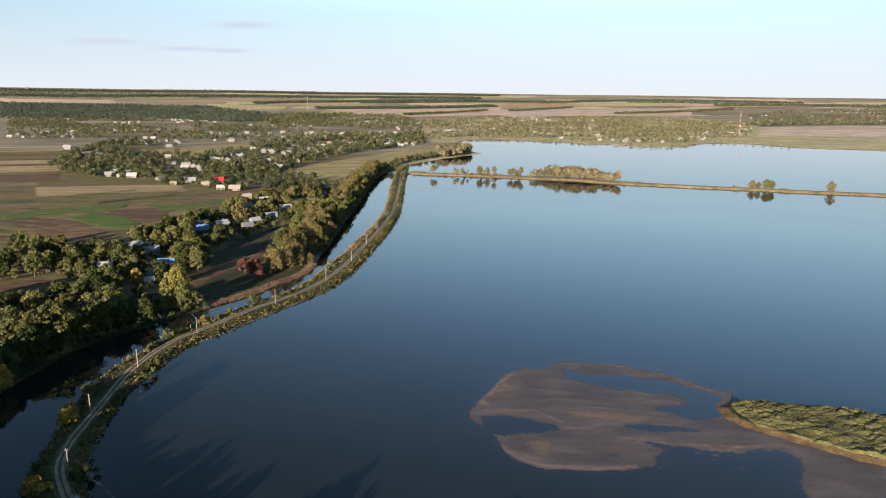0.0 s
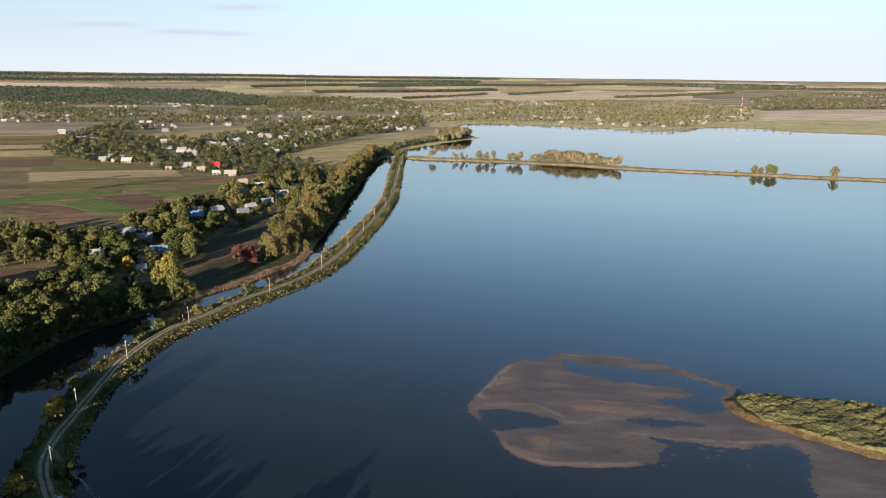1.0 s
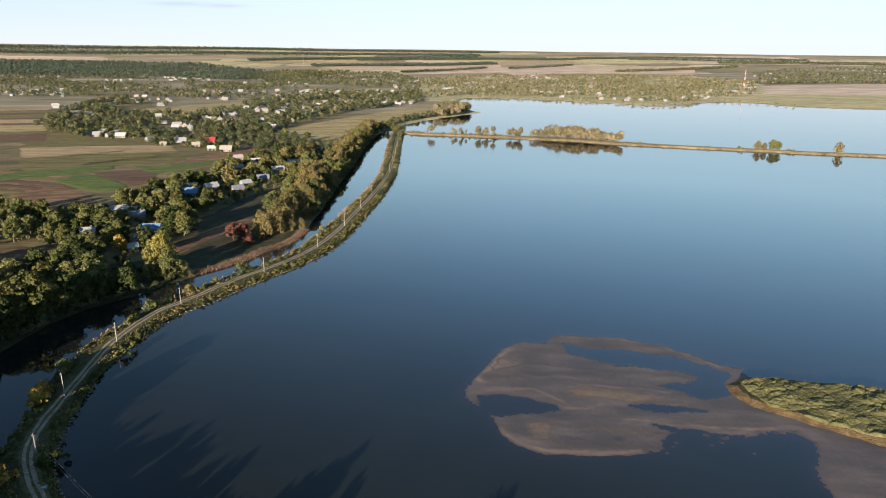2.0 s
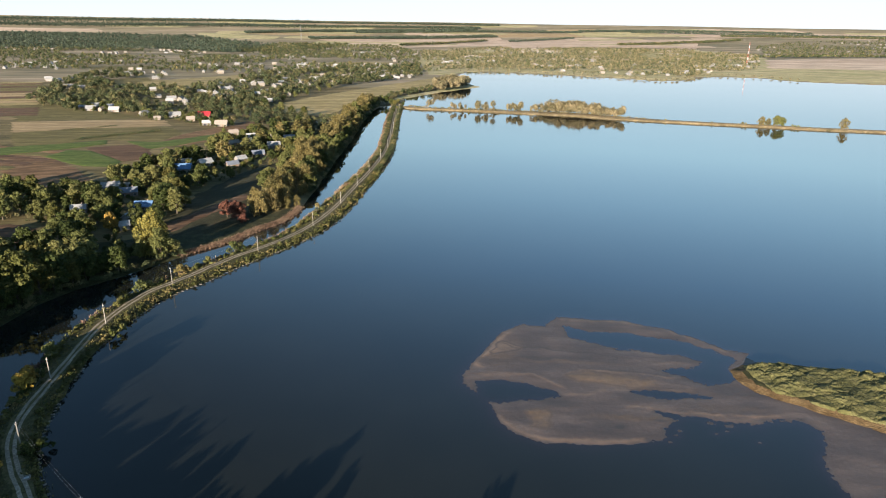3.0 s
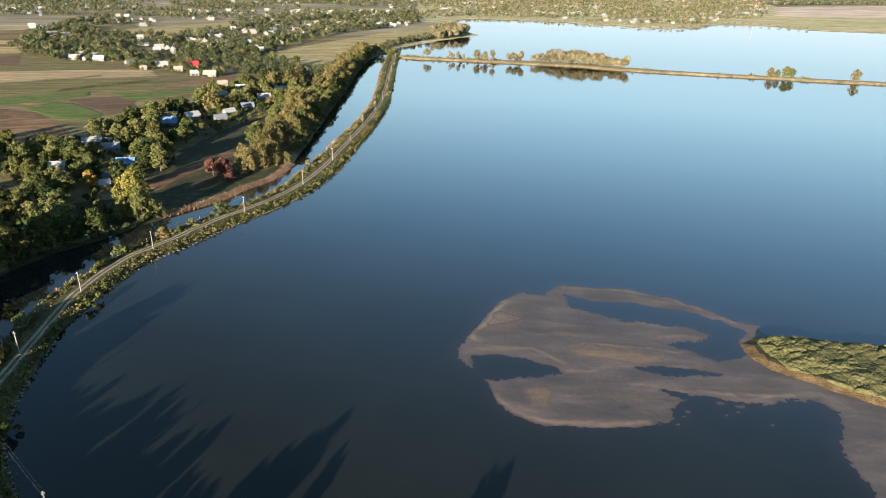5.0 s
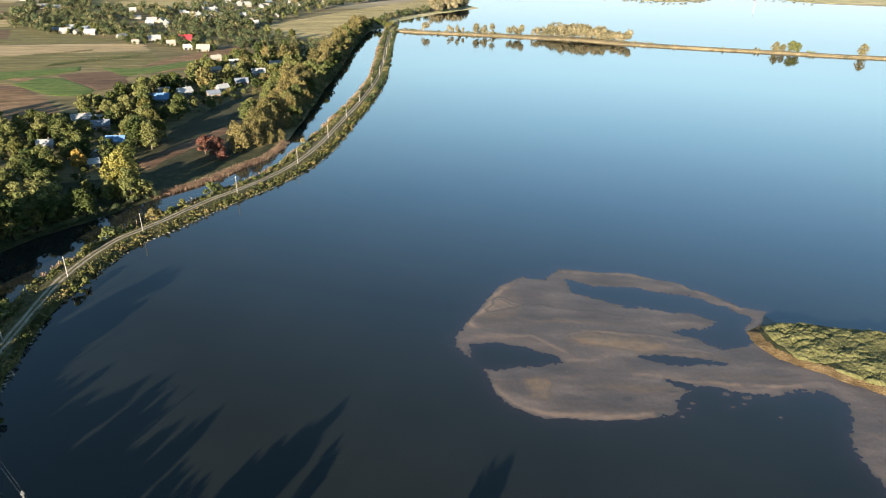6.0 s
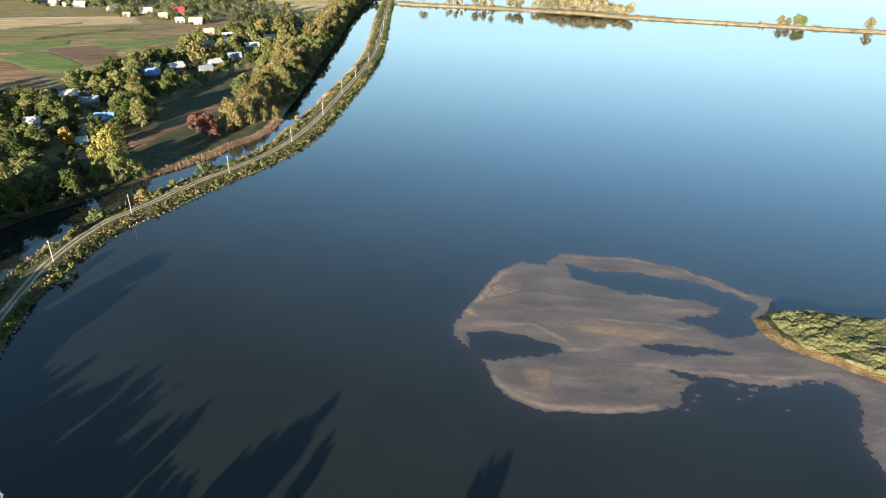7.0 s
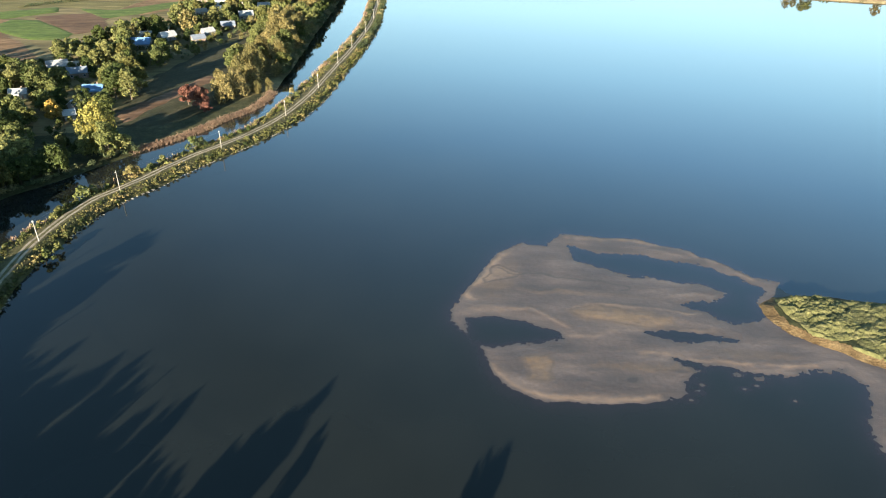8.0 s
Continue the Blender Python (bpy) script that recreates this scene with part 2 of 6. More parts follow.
M["concrete"] = plain("pole_concrete", (0.18, 0.166, 0.142), 0.85, wear=0.5)
M["ceramic"] = plain("insulator_ceramic", (0.75, 0.74, 0.70), 0.3)
M["steel"] = plain("galvanised_steel", (0.45, 0.46, 0.47), 0.5, 0.8)
M["wire"] = plain("aluminium_wire", (0.193, 0.193, 0.193), 0.5, 0.6)
M["stone"] = plain("shore_stone", (0.19, 0.175, 0.152), 0.9, wear=0.8, size=0.8)

GREEN = [(0.0, (0.02869, 0.04107, 0.00969)), (0.5, (0.04792, 0.06044, 0.01445)), (0.8, (0.07661, 0.07852, 0.02023)), (1.0, (0.105, 0.095, 0.028))]
OLIVE = [(0.0, (0.07094, 0.08215, 0.02501)), (0.5, (0.1037, 0.1103, 0.03584)), (1.0, (0.1364, 0.1321, 0.04772))]
GOLD = [(0.0, (0.105, 0.092, 0.034)), (0.5, (0.143, 0.118, 0.045)), (1.0, (0.185, 0.148, 0.062))]
M["leaf_green"] = leaves("green_leaves", GREEN)
M["leaf_olive"] = leaves("olive_leaves", OLIVE)
M["leaf_gold"] = leaves("golden_leaves", GOLD)
M["leaf_yellow"] = leaves("yellow_leaves", [(0.0, (0.1775, 0.1638, 0.043)), (1.0, (0.2038, 0.1725, 0.043))])
M["leaf_red"] = leaves("red_leaves", [(0.0, (0.105, 0.042, 0.032)), (1.0, (0.125, 0.06, 0.04))])
M["leaf_orange"] = leaves("orange_leaves", [(0.0, (0.299, 0.2106, 0.039)), (1.0, (0.247, 0.156, 0.03692))])
# far leaves lightened and greyed: distance haze put into their colours
M["far_mix"] = leaves("far_leaves", [(0.0, (0.0368, 0.05175, 0.02415)), (0.45, (0.06325, 0.0759, 0.0345)), (0.8, (0.1127, 0.1058, 0.04945)), (1.0, (0.1898, 0.1587, 0.0828))], True)
M["far_pine"] = leaves("far_pine_needles", [(0.0, (0.038, 0.056, 0.042)), (1.0, (0.07, 0.088, 0.062))], True)
M["hazed_gold"] = leaves("hazed_golden_leaves", [(0.0, (0.105, 0.1, 0.058)), (0.5, (0.175, 0.152, 0.09)), (1.0, (0.245, 0.205, 0.128))], True)
M["reed"] = leaves("dry_reeds", [(0.0, (0.115, 0.075, 0.055)), (0.5, (0.17, 0.115, 0.084)), (1.0, (0.235, 0.168, 0.118))], True, 0.15)
M["tuft"] = leaves("bank_weeds", [(0.0, (0.04262, 0.04963, 0.01425)), (0.5, (0.1064, 0.09938, 0.03188)), (1.0, (0.2125, 0.1638, 0.071))], True, 0.15)
M["sedge"] = leaves("island_sedge", [(0.0, (0.05848, 0.06112, 0.02262)), (0.5, (0.08448, 0.08384, 0.03324)), (1.0, (0.1115, 0.1037, 0.04788))], True, 0.2)


def lake_water(name="lake_water", shallow=False):
    """Murky water: a dull brown body under a smooth surface with faint ripples; over shallows the muddy bed shows."""
    m, nt, p = shader(name)
    body = ramp(nt, grain(nt, 40, 4), [(0.3, (0.0076, 0.0090, 0.0082)), (0.7, (0.0108, 0.0125, 0.0112))])
    if shallow:
        at_ = nt.nodes.new("ShaderNodeAttribute")
        at_.attribute_name = "thin"
        body = blend(nt, at_.outputs["Fac"], body, (0.016, 0.0135, 0.0165))
    nt.links.new(body, p.inputs["Base Color"])
    gust = nt.nodes.new("ShaderNodeMapRange")
    for key, v in (("From Min", 0.42), ("From Max", 0.68), ("To Min", 0.025), ("To Max", 0.09)):
        gust.inputs[key].default_value = v
    nt.links.new(grain(nt, 110, 4, (3.5, 1, 1), -0.35), gust.inputs["Value"])
    nt.links.new(gust.outputs["Result"], p.inputs["Roughness"])
    p.inputs["IOR"].default_value = 1.333
    r = nt.nodes.new("ShaderNodeMath")
    r.operation = "ADD"
    nt.links.new(grain(nt, 1.6, 3, (1.6, 1, 1), 0.4), r.inputs[0])
    nt.links.new(grain(nt, 9.0, 2, (1.5, 1, 1), 0.8), r.inputs[1])
    bump(nt, p, r.outputs["Value"], 0.02, 0.35)
    return m


def mud():
    """Wet sand flat: grey-brown silt, brown dry patches, pale ridges, dark wet margins."""
    m, nt, p = shader("wet_sand")
    a = ramp(nt, grain(nt, 9, 6, (2.2, 0.8, 1), -0.12, 0.5), [(0.3, (0.0372, 0.0274, 0.0234)), (0.5, (0.0598, 0.0443, 0.0376)), (0.7, (0.0945, 0.0708, 0.0582))])
    f = grain(nt, 0.9, 6, (1.3, 0.9, 1), -0.1, 0.65)
    col = blend(nt, 0.5, a, ramp(nt, f, [(0.3, (0.72, 0.71, 0.7)), (0.7, (1.2, 1.2, 1.2))]), "MULTIPLY")
    tiny = grain(nt, 0.35, 3, (1.2, 1, 1), 0.2, 0.6)
    col = blend(nt, 0.3, col, ramp(nt, tiny, [(0.35, (0.72, 0.72, 0.72)), (0.65, (1.1, 1.1, 1.1))]), "MULTIPLY")
    for key, c in (("ridge", (0.1848, 0.1241, 0.08025)), ("brown", (0.1262, 0.08096, 0.04223)), ("damp", (0.02769, 0.02214, 0.01925))):
        at_ = nt.nodes.new("ShaderNodeAttribute")
        at_.attribute_name = key
        col = blend(nt, at_.outputs["Fac"], col, c)
    nt.links.new(col, p.inputs["Base Color"])
    p.inputs["Roughness"].default_value = 0.65
    bump(nt, p, f, 0.05)
    return m


M["water"], M["shallows"], M["mud"] = lake_water(), lake_water("shallow_water", True), mud()

M["fleece"] = earth("sedge_fleece", (0.062, 0.063, 0.023), (0.093, 0.09, 0.035), (0.128, 0.116, 0.054), 2.5, (0.5, 1.6, 1), 0.3, fine=0.35)


# ---- building blocks ----
def mesh_of(name, verts, faces, material, smooth=False):
    me = bpy.data.meshes.new(name)
    verts = np.asarray(verts, np.float32)
    faces = np.asarray(faces, np.int32)
    k = faces.shape[1]
    me.vertices.add(len(verts))
    me.vertices.foreach_set("co", verts.ravel())
    me.loops.add(faces.size)
    me.loops.foreach_set("vertex_index", faces.ravel())
    me.polygons.add(len(faces))
    me.polygons.foreach_set("loop_start", np.arange(len(faces), dtype=np.int32) * k)
    me.polygons.foreach_set("use_smooth", np.full(len(faces), smooth, bool))
    me.materials.append(material)
    me.update(calc_edges=True)
    return me


def part(name, bm, material, parent, label=""):
    """Links a bmesh or a mesh as one object under a thing or a part."""
    if isinstance(bm, bmesh.types.BMesh):
        me = bpy.data.meshes.new(name)
        bm.to_mesh(me)
        bm.free()
        me.materials.append(material)
    else:
        me = bm
    ob = new(name, me)
    ob.parent = parent
    return tagged(ob, label) if label else ob


def grid_faces(nx, ny):
    i = np.arange(ny - 1)[:, None] * nx + np.arange(nx - 1)[None, :]
    return np.stack([i, i + 1, i + nx + 1, i + nx], -1).reshape(-1, 4)


def spread(stops):
    """Axis values: (from, to, step) stretches joined."""
    return np.unique(np.concatenate([np.arange(a, b + 0.01, s) for a, b, s in stops]).round(3))


def wobble(x, y, size, seed=0.0):
    """Cheap smooth noise, about -1 to 1."""
    a, b = x / size + seed, y / size - seed * 0.7
    return (np.sin(a * 1.7 + 1.3 * np.sin(b * 1.1)) + np.sin(b * 2.3 + 1.7 * np.sin(a * 0.9 + 1)) + 0.6 * np.sin(a * 4.1 + b * 3.3) + 0.4 * np.sin(a * 7.7 - b * 6.1)) / 3


def smooth_line(points, step):
    """Catmull-Rom through rows of numbers (the first two are x, y), about a step apart."""
    p = np.array(points, float)
    p = np.vstack([2 * p[0] - p[1], p, 2 * p[-1] - p[-2]])
    rows = []
    for a, b, c, d in zip(p, p[1:], p[2:], p[3:]):
        n = max(2, int(np.hypot(*(c - b)[:2]) / step))
        for t in np.arange(n) / n:
            rows.append(0.5 * (2 * b + (c - a) * t + (2 * a - 5 * b + 4 * c - d) * t * t + (3 * b - a - 3 * c + d) * t ** 3))
    rows.append(p[-2])
    return np.array(rows)


def frames_along(line):
    """Unit normals to the right of a line in the plan."""
    g = np.gradient(line[:, :2], axis=0)
    g /= np.linalg.norm(g, axis=1)[:, None]
    return np.stack([g[:, 1], -g[:, 0]], 1)


# ---- ground and water ----
xs = spread([(-5200, -2000, 160), (-2000, -640, 40), (-640, -360, 14), (-360, 180, 6), (180, 1100, 20), (1100, 2000, 50), (2000, 5200, 160)])
ys = spread([(-1500, 0, 100), (0, 110, 12), (110, 1060, 6), (1060, 2100, 14), (2100, 3400, 40), (3400, 4850, 50)])
gx, gy = np.meshgrid(xs, ys)
gz = land_z(gx, gy)
gz = gz + np.where(gz > 0.4, 0.12 * wobble(gx, gy, 9), 0)
ground = new("ground", mesh_of("ground", np.stack([gx, gy, gz], -1).reshape(-1, 3), grid_faces(len(xs), len(ys)), M["land"], True))
# past y 1250 the ground takes the paler, haze-lightened colour
ground.data.materials.append(M["hazed_farland"])
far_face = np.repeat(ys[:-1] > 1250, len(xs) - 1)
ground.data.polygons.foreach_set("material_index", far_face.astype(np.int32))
tagged(ground, "rolling autumn farmland with dry grass, sloping to the lake", "ground", kind="structure")
wx, wy = np.meshgrid(np.linspace(-420, 1800, 38), np.linspace(0, 1900, 34))
water = new("water", mesh_of("water", np.stack([wx, wy, 0 * wx], -1).reshape(-1, 3), grid_faces(38, 34), M["water"], True))
tagged(water, "calm murky lake reflecting the blue evening sky", "water", kind="structure")


def draped(name, outline, material, lift, label, category="field", step=6.0, kind="structure"):
    """A patch of field that follows the ground inside an outline."""
    p = np.array(outline, float)
    x = np.arange(p[:, 0].min() - step, p[:, 0].max() + step, step)
    y = np.arange(p[:, 1].min() - step, p[:, 1].max() + step, step)
    X, Y = np.meshgrid(x, y)
    d = edge_distance(outline, X, Y) + wobble(X, Y, step * 3) * step * 0.3
    Z = land_z(X, Y) + np.where(d < 0, lift, lift - np.clip(d / step, 0, 2) * (lift + 0.8))
    f = grid_faces(len(x), len(y))
    keep = (d.ravel()[f] < step * 1.5).any(1)
    used, f = np.unique(f[keep], return_inverse=True)
    v = np.stack([X, Y, Z], -1).reshape(-1, 3)[used]
    ob = new(name, mesh_of(name, v, f.reshape(-1, 4), material, True))
    return tagged(ob, label, category, kind=kind)


def embankment(name, rows, top, material, label, step=2.0):
    """A low bank of earth along a line; rows: x, y, width to the left, width to the right."""
    line = smooth_line(rows, step)
    nrm = frames_along(line)
    cut = [(-1.35, -1.2), (-1.0, -0.06), (-0.8, 0.45), (-0.55, 0.8), (-0.3, 0.97), (-0.12, 1.0), (0.12, 1.0), (0.3, 0.97), (0.55, 0.8), (0.8, 0.45), (1.0, -0.06), (1.35, -1.2)]
    v = []
    for i, (x, y, wl_, wr_) in enumerate(line):
        for k, h in cut:
            s = k * (wr_ if k > 0 else wl_) * (1 + (0.16 * wobble(x + 40 * k, y, 6, 2) if abs(k) > 0.4 else 0))
            px, py = x + nrm[i][0] * s, y + nrm[i][1] * s
            v.append((px, py, h * top + (0.14 * wobble(px, py, 2.2) if 0.2 < abs(k) < 1.2 else 0)))
    ob = new(name, mesh_of(name, v, grid_faces(len(cut), len(line)), material, True))
    return tagged(ob, label, "embankment", kind="structure"), line, nrm


def ribbon(name, line, nrm, offset, width, z, material, parent=None, rag=0.15):
    v = []
    for i, row in enumerate(line):
        c = offset + rag * wobble(row[0], row[1], 7, offset)
        for s, dz in ((-0.5, -0.05), (-0.25, 0), (0.25, 0), (0.5, -0.05)):
            k = c + s * width * (1 + 0.3 * wobble(row[0] * 1.3, row[1], 4, s))
            v.append((row[0] + nrm[i][0] * k, row[1] + nrm[i][1] * k, z + dz))
    me = mesh_of(name, v, grid_faces(4, len(line)), material, True)
    ob = new(name, me)
    if parent:
        ob.parent = parent
    return ob


CAUSEWAY = [(-20, 88, 9, 8.3), (-60, 108, 11, 6.3), (-85, 128, 12, 4.8), (-98, 143, 10.5, 4.3), (-108, 154.5, 10.5, 5.3), (-115, 164.6, 8.7, 6.9), (-119.8, 177.6, 7.2, 7.3), (-122.6, 196, 7.8, 6.3), (-125, 216, 9.4, 5.5), (-127.3, 240, 9.0, 7.9),
            (-123.9, 268, 6, 9.5), (-117, 282.3, 6.8, 8.7), (-112.3, 291, 8.2, 9.4), (-106, 305, 7.4, 9.6), (-98.7, 318.7, 7.5, 9.4), (-92, 329, 8.2, 9.0), (-81.3, 348, 8.6, 8.8), (-72.7, 371, 9.8, 9.6), (-68, 392, 10.8, 10.0), (-63.6, 422, 11, 9.6),
            (-58.5, 475, 9.6, 9.1), (-54, 520, 8.8, 8.8), (-50.5, 572, 9, 8.4), (-48.8, 625, 8.4, 7.2), (-50, 680, 8.8, 6.1), (-51, 728, 9.4, 5.7), (-55, 816, 9.4, 5.9), (-58, 900, 8.4, 8.3), (-60, 970, 8, 8.3), (-62, 1030, 8, 6.3)]
causeway, way, way_n = embankment("causeway", CAUSEWAY, 1.6, M["bank"], "long curved earth causeway overgrown with dry weeds")
road = ribbon("dirt_road", way, way_n, 0, 4.4, 1.66, M["verge"])
tagged(road, "narrow grassy dirt road along the causeway", "road", kind="structure")
for s in (-0.9, 0.9):
    part("wheel_track", ribbon("wheel_track", way, way_n, s, 0.95, 1.71, M["road"], rag=0.25).data, None, road, "pale dusty wheel track")
for o in [o for o in scene.objects if o.name.startswith("wheel_track") and not o.parent]:
    bpy.data.objects.remove(o)

DAM = [(-50, 968, 9, 8), (-20, 952, 9, 8), (54, 932, 12, 9), (132, 910, 20, 14), (185, 890, 26, 13), (230, 861, 20, 12), (300, 830, 11, 9), (392, 798, 10, 9), (448, 776, 10, 9), (517, 756, 10, 9), (800, 659, 9, 9), (1450, 484, 9, 9)]
dam, dam_line, dam_n = embankment("dam", DAM, 2.2, M["dambank"], "straight low earth dam across the lake, dry grass on top", 4)
dam_track = ribbon("dam_track", dam_line, dam_n, 3.0, 2.4, 2.27, M["road"])
tagged(dam_track, "pale dirt track on the dam", "road", kind="structure")

# ---- sand bar, pools and grassy island ----
BAR = [(9, 206), (12, 212), (17.5, 223), (25, 238), (33, 245), (41.6, 243), (47.7, 251.3), (57, 250.3), (72.6, 247.8), (86.4, 242), (96.5, 233), (104, 224.8), (112, 221.3),
       (109, 217.5), (120, 203), (150, 190), (200, 150), (170, 100), (115, 110), (101, 135), (103, 152), (104, 160), (108, 168), (111, 173.5), (108, 178.8), (97, 178.3), (93.7, 176.5), (84.6, 178.6), (79.6, 180.7),
       (67.2, 183.5), (71.3, 178.5), (67, 172), (62, 169), (54, 167), (42, 167), (30, 168), (22, 173), (18.5, 179), (17, 186), (15, 191.5), (11, 196.5), (8.7, 200)]
POOL_NORTH = [(49.3, 243), (58, 238.5), (74.6, 236.5), (86.5, 232.5), (95, 226.5), (103.5, 219.2), (105, 216), (100, 211), (97, 200), (88.4, 199), (83.5, 203), (75.8, 208.6), (84, 210.8), (90, 212), (91.3, 214.8),
              (86, 219.4), (79.8, 221.5), (66.3, 223.9), (56.7, 228.8), (49.5, 234.5)]
POOL_WEST = [(13, 201.5), (21.9, 201.9), (29.6, 199.7), (38.2, 194.5), (38.9, 192), (30, 190), (19.3, 188.2), (13, 190)]
POOL_MID = [(62.5, 195.3), (71, 195.2), (78.6, 194.2), (86.5, 192), (77.5, 190.6), (70, 191.4)]
ISLAND = [(105.5, 213), (100.5, 210), (98.7, 205), (99, 200.5), (101.5, 194.5), (106, 190), (111, 187), (119, 180), (128, 173), (140, 166), (165, 150), (190, 152), (195, 190), (157, 203), (143, 209), (128, 212), (117, 214)]
bx, by = np.meshgrid(np.arange(0, 150, 0.36), np.arange(128, 258, 0.36))
rag = 1.6 * value_noise(bx * 0.7, by, 5.0, 3, 5) * np.clip((bx - 18) / 45, 0.12, 1) * (1 + 1.3 * np.exp(-((bx - 72) / 22) ** 2 - ((by - 176) / 9) ** 2))
d_bar = -edge_distance(BAR, bx, by) + 0.75 * rag + 0.3 * value_noise(bx, by, 1.1, 31, 3)
streak = value_noise(bx * 0.22 + by * 0.03, by, 6, 4)
bz = np.clip(d_bar * 0.03, -0.5, 0.14) + 0.07 * streak * np.clip(d_bar / 6, 0, 1)
for pool, ripple in ((POOL_NORTH, 0.9), (POOL_WEST, 0.8), (POOL_MID, 0.9)):
    bz = np.minimum(bz, np.clip((edge_distance(pool, bx, by) + ripple * rag + 0.35 * value_noise(bx, by, 1.1, 32, 3)) * 0.03, -0.4, 9))
warp_x, warp_y = bx + 2.2 * value_noise(bx, by, 7, 11), by + 1.1 * value_noise(bx, by, 6, 12)


def spot(cx, cy, rx, ry, slope, soft):
    """A warped oval patch, 1 inside, fading over its rim."""
    k = np.hypot((warp_x - cx) / rx, (warp_y - cy + (warp_x - cx) * slope) / ry)
    return np.clip((1 - k) / soft + 0.5, 0, 1)


def patch(outline, soft):
    """A warped patch inside an outline, 1 inside, and its thin rim."""
    k = edge_distance(outline, bx + 0.8 * (warp_x - bx), by + 0.8 * (warp_y - by))
    return np.clip(0.5 - k / (2.2 * soft), 0, 1), np.exp(-(k / 0.45) ** 2)


oval, oval_rim = patch([(43.7, 205.5), (49.4, 208.3), (59.0, 206.0), (70.6, 201.4), (70.0, 198.0), (57.1, 198.4), (46.3, 201.7)], 1.6)
corner, corner_rim = patch([(24.7, 230.3), (29.5, 226.0), (28.4, 222.4), (19.9, 219.6), (18.8, 222.3), (21.9, 227.3)], 1.2)
tongue, tongue_rim = patch([(27.3, 183.9), (34.1, 184.7), (35.9, 182.8), (33.1, 175.4), (29.6, 175.8), (28.3, 179.9)], 1.0)


def streakline(points, width):
    ln = smooth_line(points, 1.5)
    best = np.full(bx.shape, 1e9)
    for (ax, ay), (cx, cy) in zip(ln, ln[1:]):
        ex, ey = cx - ax, cy - ay
        k = np.clip(((warp_x - ax) * ex + (warp_y - ay) * ey) / (ex * ex + ey * ey), 0, 1)
        best = np.minimum(best, np.hypot(warp_x - ax - k * ex, warp_y - ay - k * ey))
    return np.exp(-(best / width) ** 2)


brown = np.maximum.reduce([0.75 * oval, 0.6 * oval_rim, 0.9 * tongue, 0.35 * corner, 0.3 * spot(24, 222, 6, 9, -1.2, 0.8), 0.45 * spot(60, 180, 14, 1.6, 0.02, 0.8), 0.35 * spot(48, 214, 20, 1.2, 0.1, 0.8), 0.35 * spot(88, 186, 10, 2, 0.1, 0.8), 0.4 * spot(70, 247, 16, 1.2, 0.1, 0.7)])
brown = brown * np.clip(0.75 + 0.5 * value_noise(bx, by, 3, 21), 0, 1)
ridge = np.maximum.reduce([0.55 * spot(57, 202, 9, 2.0, 0.24, 0.7), 0.5 * corner, 0.5 * spot(73, 247, 15, 1.6, 0.2, 0.8), 0.8 * streakline([(14, 212), (18, 221), (24, 233), (30, 240)], 1.6), 0.55 * streakline([(50, 250), (72, 246.5), (90, 239), (103, 224)], 1.3), 0.6 * streakline([(58, 186), (70, 184.6), (92, 181), (104, 180.5)], 0.8),
                           0.5 * streakline([(20, 181), (23, 175), (31, 170), (44, 169), (58, 169)], 1.2), 0.45 * streakline([(45, 207), (52, 208.6), (66, 206), (80, 203)], 0.7), 0.4 * streakline([(16, 206), (30, 206), (40, 198)], 1.0), 0.4 * streakline([(30, 192), (44, 193), (56, 196), (80, 196)], 0.8)])
ridge = ridge * np.clip(0.7 + 0.7 * value_noise(bx, by, 4, 22), 0, 1)
damp = np.maximum.reduce([0.95 * spot(55, 176.3, 2.6, 0.7, 0, 0.4), 0.4 * spot(53, 176.3, 8, 1.4, 0, 0.9), 0.75 * streakline([(24.6, 228.4), (28.1, 224.5), (34.5, 225), (44.9, 221.9), (55.5, 220.7), (63.4, 217.7), (59.9, 216.3)], 0.4), 0.7 * corner_rim, 0.45 * oval_rim, 0.35 * tongue_rim, 0.45 * spot(36, 217, 9, 1.2, 0.1, 0.8), 0.4 * spot(22, 214, 5, 2, 0.1, 0.8), np.clip(1 - bz / 0.035, 0, 1) * 0.75, 0.3 * np.clip(value_noise(bx * 0.4, by, 5, 23) - 0.1, 0, 1)])
bz += 0.10 * ridge * (bz > 0) + 0.04 * brown - 0.03 * spot(53.5, 173.3, 2.8, 0.7, 0, 0.4)
bz += np.where(bz > -0.08, 0.02 * value_noise(bx, by, 1.0, 6, 3), 0)
# crumbs of mud that just break the surface of the southern bay
for cx, cy, r in ((81.3, 177.6, 2.2), (86, 176.2, 2.4), (80.6, 172.4, 1.3), (83.8, 173.8, 1.2), (90.8, 168.4, 0.9), (61, 168.6, 1.2), (65.4, 168.6, 1.6), (64.2, 170.4, 1.5), (68.5, 171, 1.6), (70, 174, 1.4)):
    k = np.hypot((bx - cx) / 1.5, by - cy) / (0.65 * r)
    bz = np.maximum(bz, 0.03 - 0.07 * k + 0.05 * value_noise(bx, by, 0.9, 9, 3))
f = grid_faces(bx.shape[1], bx.shape[0])
f = f[(bz.ravel()[f] > -0.3).any(1)]
used, f = np.unique(f, return_inverse=True)
sandbar = new("sandbar", mesh_of("sandbar", np.stack([bx, by, bz], -1).reshape(-1, 3)[used], f.reshape(-1, 4), M["mud"], True))
for key, field in (("ridge", ridge), ("brown", brown), ("damp", damp)):
    layer = sandbar.data.attributes.new(key, "FLOAT", "POINT")
    layer.data.foreach_set("value", field.ravel()[used].astype(np.float32))
